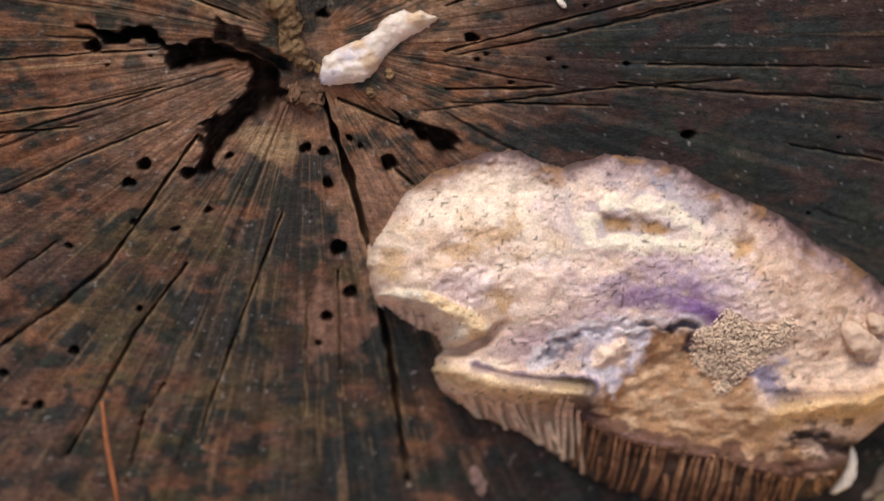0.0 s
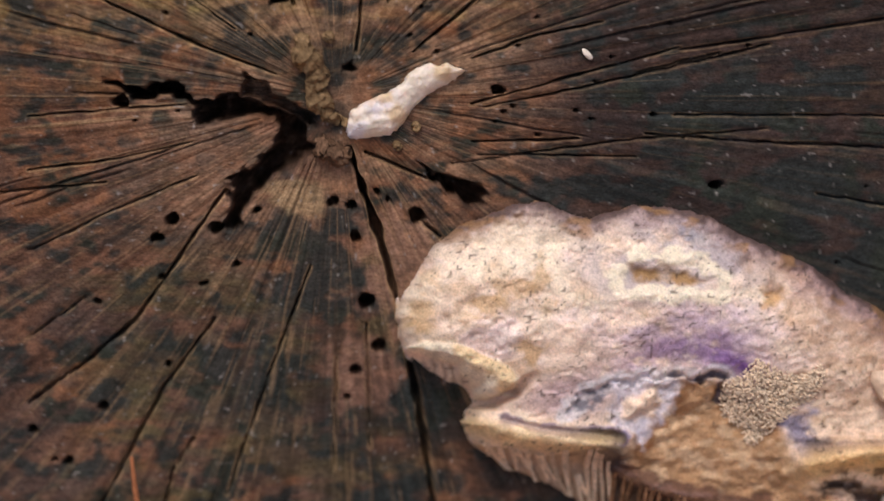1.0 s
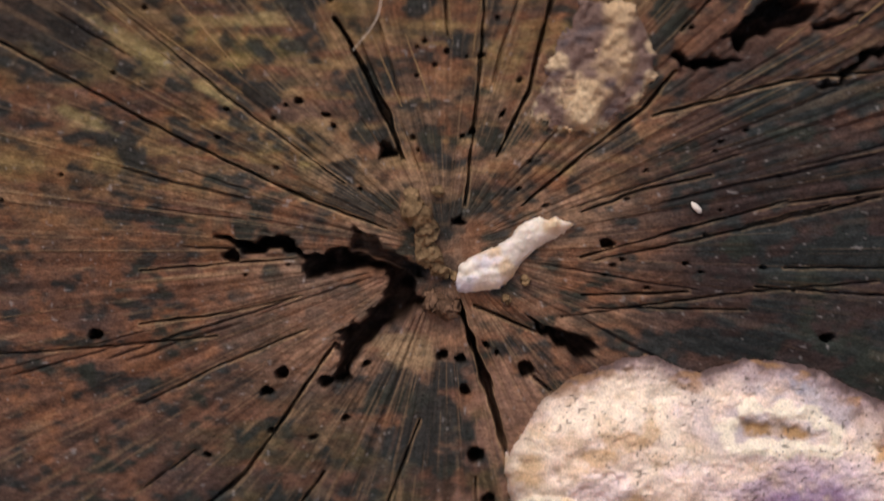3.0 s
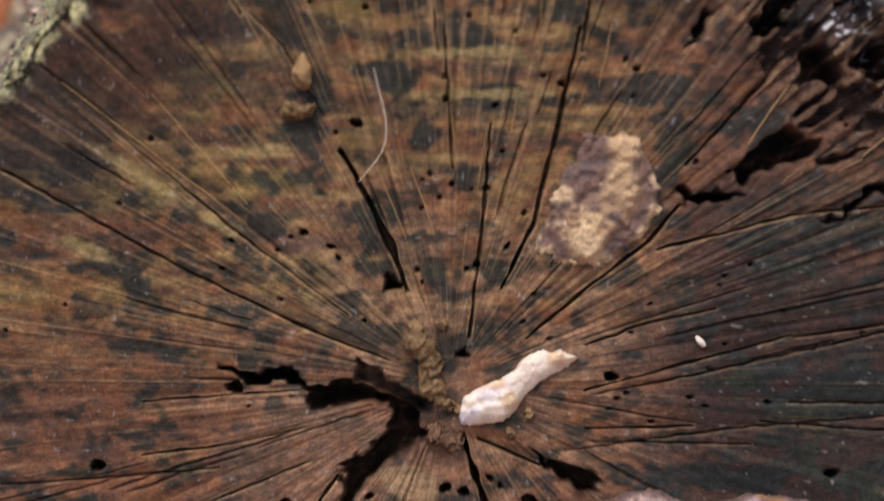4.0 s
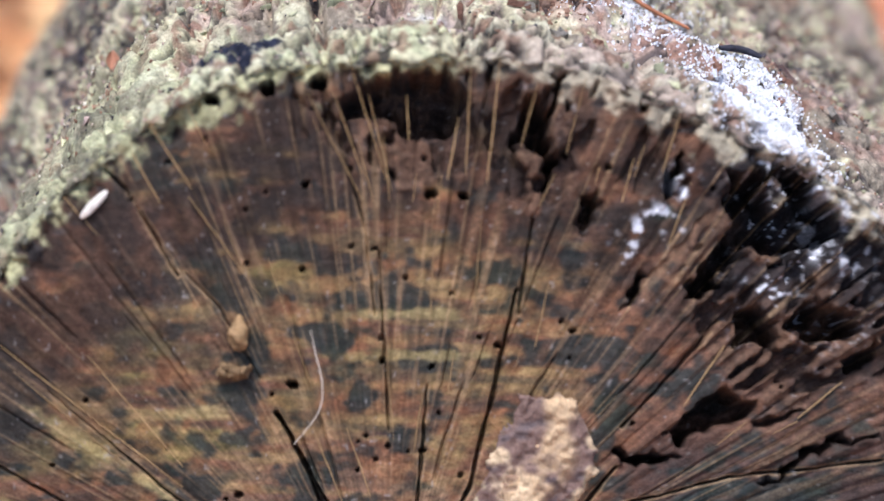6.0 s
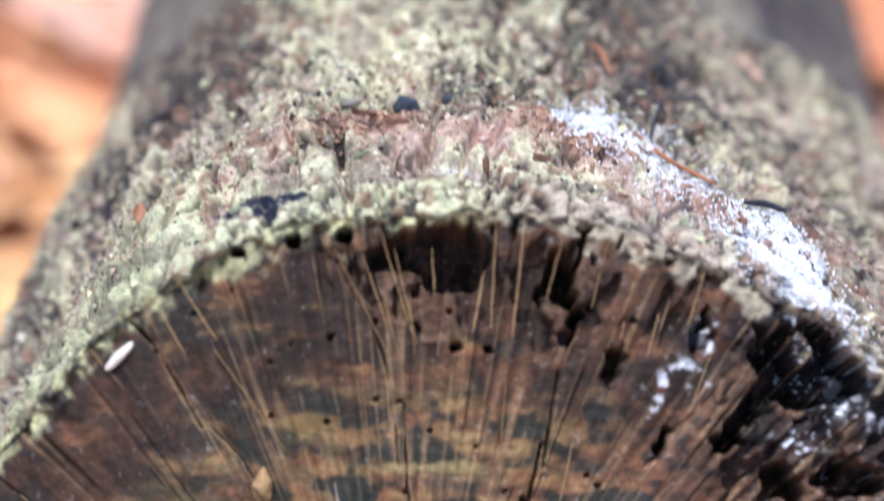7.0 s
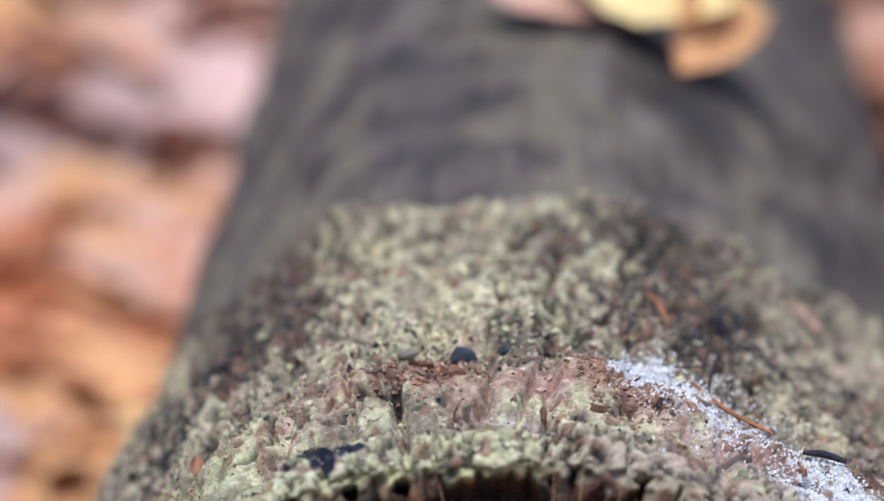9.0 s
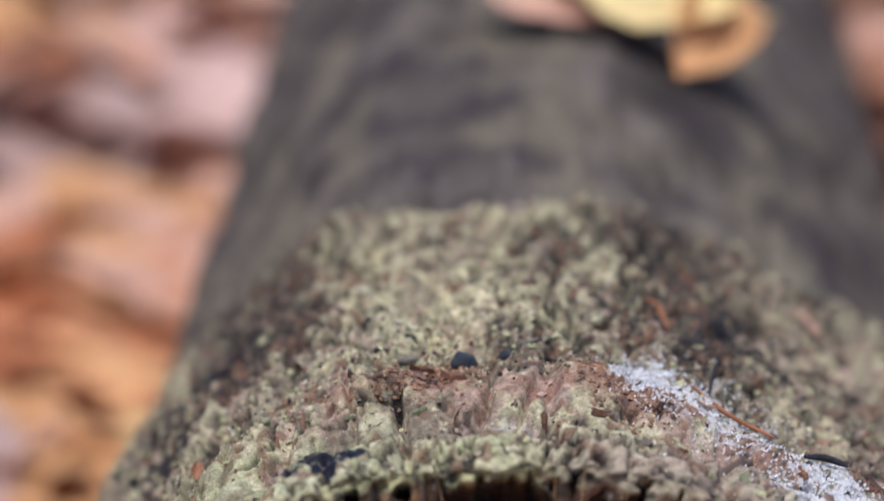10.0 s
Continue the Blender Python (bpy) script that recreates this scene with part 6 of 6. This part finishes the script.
thing("white_mould", scatter_crumbs("white_mould", 16000, frost_turn, mould_y, lambda g, n: g.uniform(0.14, 0.40, n),
      lambda g, T, Y: np.tile(np.array((0.70, 0.70, 0.73)), (len(T), 1)), 52, tall=2.2, spread=(0.92, 1.06)), M_CRUMB, "fluffy white mould tufts on the bark edge", "mould", kind="stuff")


def on_bark(turn, y, lift=0.0):
    p, d = bark_point(turn, y)
    return p + d * lift * MM


def bark_strand(name, spots, radius, mat, label, category):
    return strand(name, [on_bark(*s) for s in spots], radius, mat, label, category, world_path=True)


bark_strand("pine_needle", [(22.5, 49, 1.5), (26.5, 46, 2.2), (31, 42, 2.0)], 0.5, M_NEEDLE, "short orange conifer needle lying on the bark", "needle")
bark_strand("pine_needle", [(20, 99, 2.5), (20.8, 92, 3.5), (22, 84, 1.5)], 0.45, M_NEEDLE, "thin orange conifer needle lying on the bark", "needle")
bark_strand("pine_needle", [(-37, 110, 2), (-34, 115, 3), (-31, 119, 2)], 0.5, M_NEEDLE, "thin orange conifer needle lying on the bark", "needle")
rng = np.random.default_rng(61)
for t0, y0, n in ((-33, 118, 14), (-37, 84, 12), (29, 112, 12), (24, 74, 7), (36, 92, 8), (-28, 132, 8), (-42, 100, 8)):
    for q in range(n):
        t, y = t0 + rng.normal() * (1.4 if y0 < 50 else 2.2), max(y0 + rng.normal() * (3 if y0 < 50 else 7), 3)
        a, l = rng.uniform(0, 6.28), rng.uniform(3, 8) * (0.26 if y0 < 50 else 1.0)
        dt, dy = math.degrees(math.cos(a) * l / 120), math.sin(a) * l
        bark_strand("dark_fibre", [(t - dt, max(y - dy, 2), 0.6), (t + rng.normal(), y, rng.uniform(1, 3)), (t + dt, max(y + dy, 2), rng.uniform(0.3, 3))], rng.uniform(0.15, 0.4) * (1.2 if y0 < 50 else 1.0), M_TWIG,
                    "blue-black plant fibre tangled in the bark", "fibre")
bark_strand("twig", [(32.5, 31, 1.5), (34.5, 33, 1.8), (36.5, 33, 1.5)], 0.8, M_TWIG, "short dark twig lying on the mouldy bark", "twig")


def bud(turn, y, size, label):
    bm = bmesh.new()
    bmesh.ops.create_icosphere(bm, subdivisions=3, radius=1.0)
    for v in bm.verts:
        n = noise.noise(v.co * 1.7 + Vector((size, 0, 0)))
        v.co *= (1 + 0.22 * n)
        v.co.z *= 0.85 if v.co.z < 0 else 1.1 - 0.3 * v.co.x
        v.co.x *= 1.25
    for f in bm.faces:
        f.smooth = True
    me = bpy.data.meshes.new("bud")
    bm.to_mesh(me)
    bm.free()
    return thing("bud", me, M_BUD, label, "bud", m=Matrix.Translation(on_bark(turn, y, size * 0.5)) @ Matrix.Scale(size * MM, 4))


bud(-0.3, 51, 2.1, "blue-black dropped bud resting on the bark ridge")
bud(3.8, 50, 1.1, "small dark pellet resting on the bark ridge")


# ---------------------------------------------------------------- fallen leaves and the forest floor
def leaf_mesh(seed, tint, lobes=0.0):
    """A dry leaf 1 unit long with a raised midrib, curled up at the edges, and its stalk."""
    rng = np.random.default_rng(seed)
    rows, cols = 22, 13
    t = np.linspace(0, 1, rows)[:, None]
    u = np.linspace(-1, 1, cols)[None]
    wid = 0.30 * np.sin(np.pi * t ** 0.85) ** 0.8 * (1 + lobes * np.sin(t * 22 + 1)) + 0.004
    bend, curl = rng.uniform(-0.3, 0.3), rng.uniform(0.1, 0.5)
    x = wid * u
    y = t - 0.5 + 0 * u
    z = curl * wid * u ** 2 + bend * (t - 0.5) ** 2 + 0.03 * np.sin(9 * t + 3 * u + seed) + 0.012 * np.cos(u * 3.1) * np.sin(t * 40)
    X = np.stack([x, y, z], -1).reshape(-1, 3)
    f = grid_faces(rows, cols)
    low = X - np.array((0, 0, 0.006))
    n = len(X)
    v = np.concatenate([X, low])
    faces = np.concatenate([f, f[:, ::-1] + n])
    col = np.array(tint) * (1 + 0.22 * fbm(X[:, 0] * 9 + seed, X[:, 1] * 9, 0, 95)[:, None])
    col = np.where((np.abs(u).repeat(rows, 0).reshape(-1) < 0.09)[:, None], col * 1.25, col)
    blade = mesh_from("blade", v, faces, np.concatenate([col, col * 1.1]))
    sv, sf = tube([(0, -0.5, z[0].mean()), (0.01, -0.58, z[0].mean() + 0.015), (0.03, -0.68, z[0].mean() + 0.02)], [0.010, 0.009, 0.011], 6)
    stalk = mesh_from("stalk", sv, sf, np.tile(np.array(tint) * 0.7, (len(sv), 1)))
    for me in (blade, stalk):
        me.materials.append(M_LEAF)
    return blade, stalk


LEAF_TINTS = [(0.50, 0.19, 0.085), (0.62, 0.32, 0.14), (0.68, 0.45, 0.40), (0.60, 0.35, 0.26), (0.82, 0.63, 0.30), (0.36, 0.16, 0.09)]
LEAF_WORDS = ["rust-orange", "amber", "pale pinkish", "faded tan", "golden yellow", "dark brown"]
LEAVES = [leaf_mesh(q, LEAF_TINTS[q % 6], 0.14 if q > 5 else 0.0) for q in range(12)]


def ground_mesh():
    edge = np.concatenate([[-60, -20, -6, -3], np.linspace(-2.4, 2.4, 97), [3, 6, 20, 60]])
    X, Y = np.meshgrid(edge, edge + 1.2)
    Z = 0.018 * fbm(X * 3, Y * 3, 0, 97) * smooth(np.hypot(X, Y - 1.2), 6, 2)
    return mesh_from("ground", np.stack([X, Y, Z], -1).reshape(-1, 3), grid_faces(*X.shape))


thing("ground", ground_mesh(), M_SOIL, "brown woodland soil under fallen leaves", "ground", kind="structure")


def drop_leaf(kind, x, y, z, turn, size, tilt=(0, 0), words="on the woodland floor"):
    ob = new("leaf")
    for piece, me in zip(("blade", "stalk"), LEAVES[kind]):
        part(piece, me, None, ob)
    ob.matrix_world = Matrix.Translation((x, y, z)) @ pose(0, 0, 0, tilt[0], tilt[1], turn) @ Matrix.Scale(size, 4)
    return tagged(ob, "%s fallen leaf lying %s" % (LEAF_WORDS[kind % 6], words), "leaf", "fallen leaves")


def litter_mesh(count):
    """A carpet of curled fallen leaves on the floor round the log, joined in one mesh."""
    rng = np.random.default_rng(73)
    r = 0.25 + 3.6 * rng.random(count) ** 0.75
    a = rng.uniform(0, 2 * np.pi, count)
    px, py = r * np.cos(a), 0.75 + r * np.sin(a)
    keep = (np.abs(px - 0.02) > 0.15) | (py < -0.1) | (py > 1.15)
    px, py = px[keep], py[keep]
    n = len(px)
    t = np.linspace(0, 1, 6)[:, None]
    u = np.linspace(-1, 1, 3)[None]
    wid = 0.27 * np.sin(np.pi * t ** 0.8) ** 0.8 + 0.01
    lx, ly = (wid * u).ravel(), (t - 0.5 + 0 * u).ravel()
    size, spin = rng.uniform(0.09, 0.2, n), rng.uniform(0, 2 * np.pi, n)
    curl, bend = rng.uniform(0.2, 2.2, n), rng.uniform(-0.5, 0.9, n)
    lz = curl[:, None] * lx[None] ** 2 + bend[:, None] * ly[None] ** 2 + rng.normal(0, 0.2, n)[:, None] * lx[None] + rng.normal(0, 0.16, n)[:, None] * ly[None]
    lz = lz - lz.min(1)[:, None]
    c, s = np.cos(spin)[:, None], np.sin(spin)[:, None]
    X = px[:, None] + size[:, None] * (lx[None] * c - ly[None] * s)
    Y = py[:, None] + size[:, None] * (lx[None] * s + ly[None] * c)
    Z = 0.008 + 0.022 * rng.random(n)[:, None] + size[:, None] * lz
    f = grid_faces(6, 3)[None] + (np.arange(n) * 18)[:, None, None]
    tint = np.array(LEAF_TINTS)[rng.choice(6, n, p=(0.30, 0.20, 0.12, 0.15, 0.05, 0.18))]
    col = np.repeat((tint * rng.uniform(0.6, 1.15, (n, 1)))[:, None], 18, 1)
    v = np.stack([X, Y, Z], -1)
    low = v - np.array((0, 0, 0.0008))
    return mesh_from("leaf_litter", np.concatenate([v.reshape(-1, 3), low.reshape(-1, 3)]), np.concatenate([f.reshape(-1, 4), f.reshape(-1, 4)[:, ::-1] + n * 18]),
                     np.concatenate([col.reshape(-1, 3)] * 2))


thing("leaf_litter", litter_mesh(6500), M_LEAF, "carpet of dry brown and orange leaves on the woodland floor", "leaf litter", kind="stuff")
rng = np.random.default_rng(71)
for q in range(288):
    left = q % 5 < 3
    y = rng.uniform(0.35, 1.75)
    edge = -0.10 if left else 0.17 + 0.03 * y
    x = edge + (-1 if left else 1) * abs(rng.normal(0, 0.10 + 0.12 * y))
    z = 0.024 + 0.022 * q / 288 + 0.004 * rng.random()
    if not left:
        kind = int(rng.choice([0, 0, 5, 3, 6, 9, 11, 2]))
    elif y < 0.62:
        kind = int(rng.choice([1, 7, 1, 3, 10]))
    elif y < 0.94:
        kind = int(rng.choice([3, 0, 1, 3, 9, 0]))
    elif y < 1.25:
        kind = int(rng.choice([2, 8, 2, 3])) if x > -0.25 else int(rng.choice([0, 6, 0, 1]))
    else:
        kind = int(rng.choice([1, 2, 3, 1, 8, 0]))
    drop_leaf(kind, x, y, z, rng.uniform(0, 360), rng.uniform(0.10, 0.16), (rng.normal() * 3, rng.normal() * 3))
for kind, turn, y, size, spin in ((4, 18, 350, 0.072, 75), (10, 20, 360, 0.065, 105), (3, 5, 345, 0.052, 60), (1, 32, 342, 0.046, 160)):
    p, d = bark_point(turn, y)
    lf = drop_leaf(kind, p.x, p.y, p.z + 0.010, spin, size, (0, 0), "on top of the log")
    lf.matrix_world = Matrix.Translation(p + d * 0.016) @ pose(0, 0, 0, 34, turn * 0.6, 0) @ pose(0, 0, 0, 0, 0, spin) @ Matrix.Scale(size, 4)
p, d = bark_point(43, 145)
drop_leaf(3, p.x, p.y, p.z + 0.002, 40, 0.010, (20, 30), "as a curled scrap on the bark")
p, d = bark_point(-32, 52)
drop_leaf(5, p.x, p.y, p.z + 0.003, 10, 0.0045, (40, 20), "as a torn scrap on the bark")
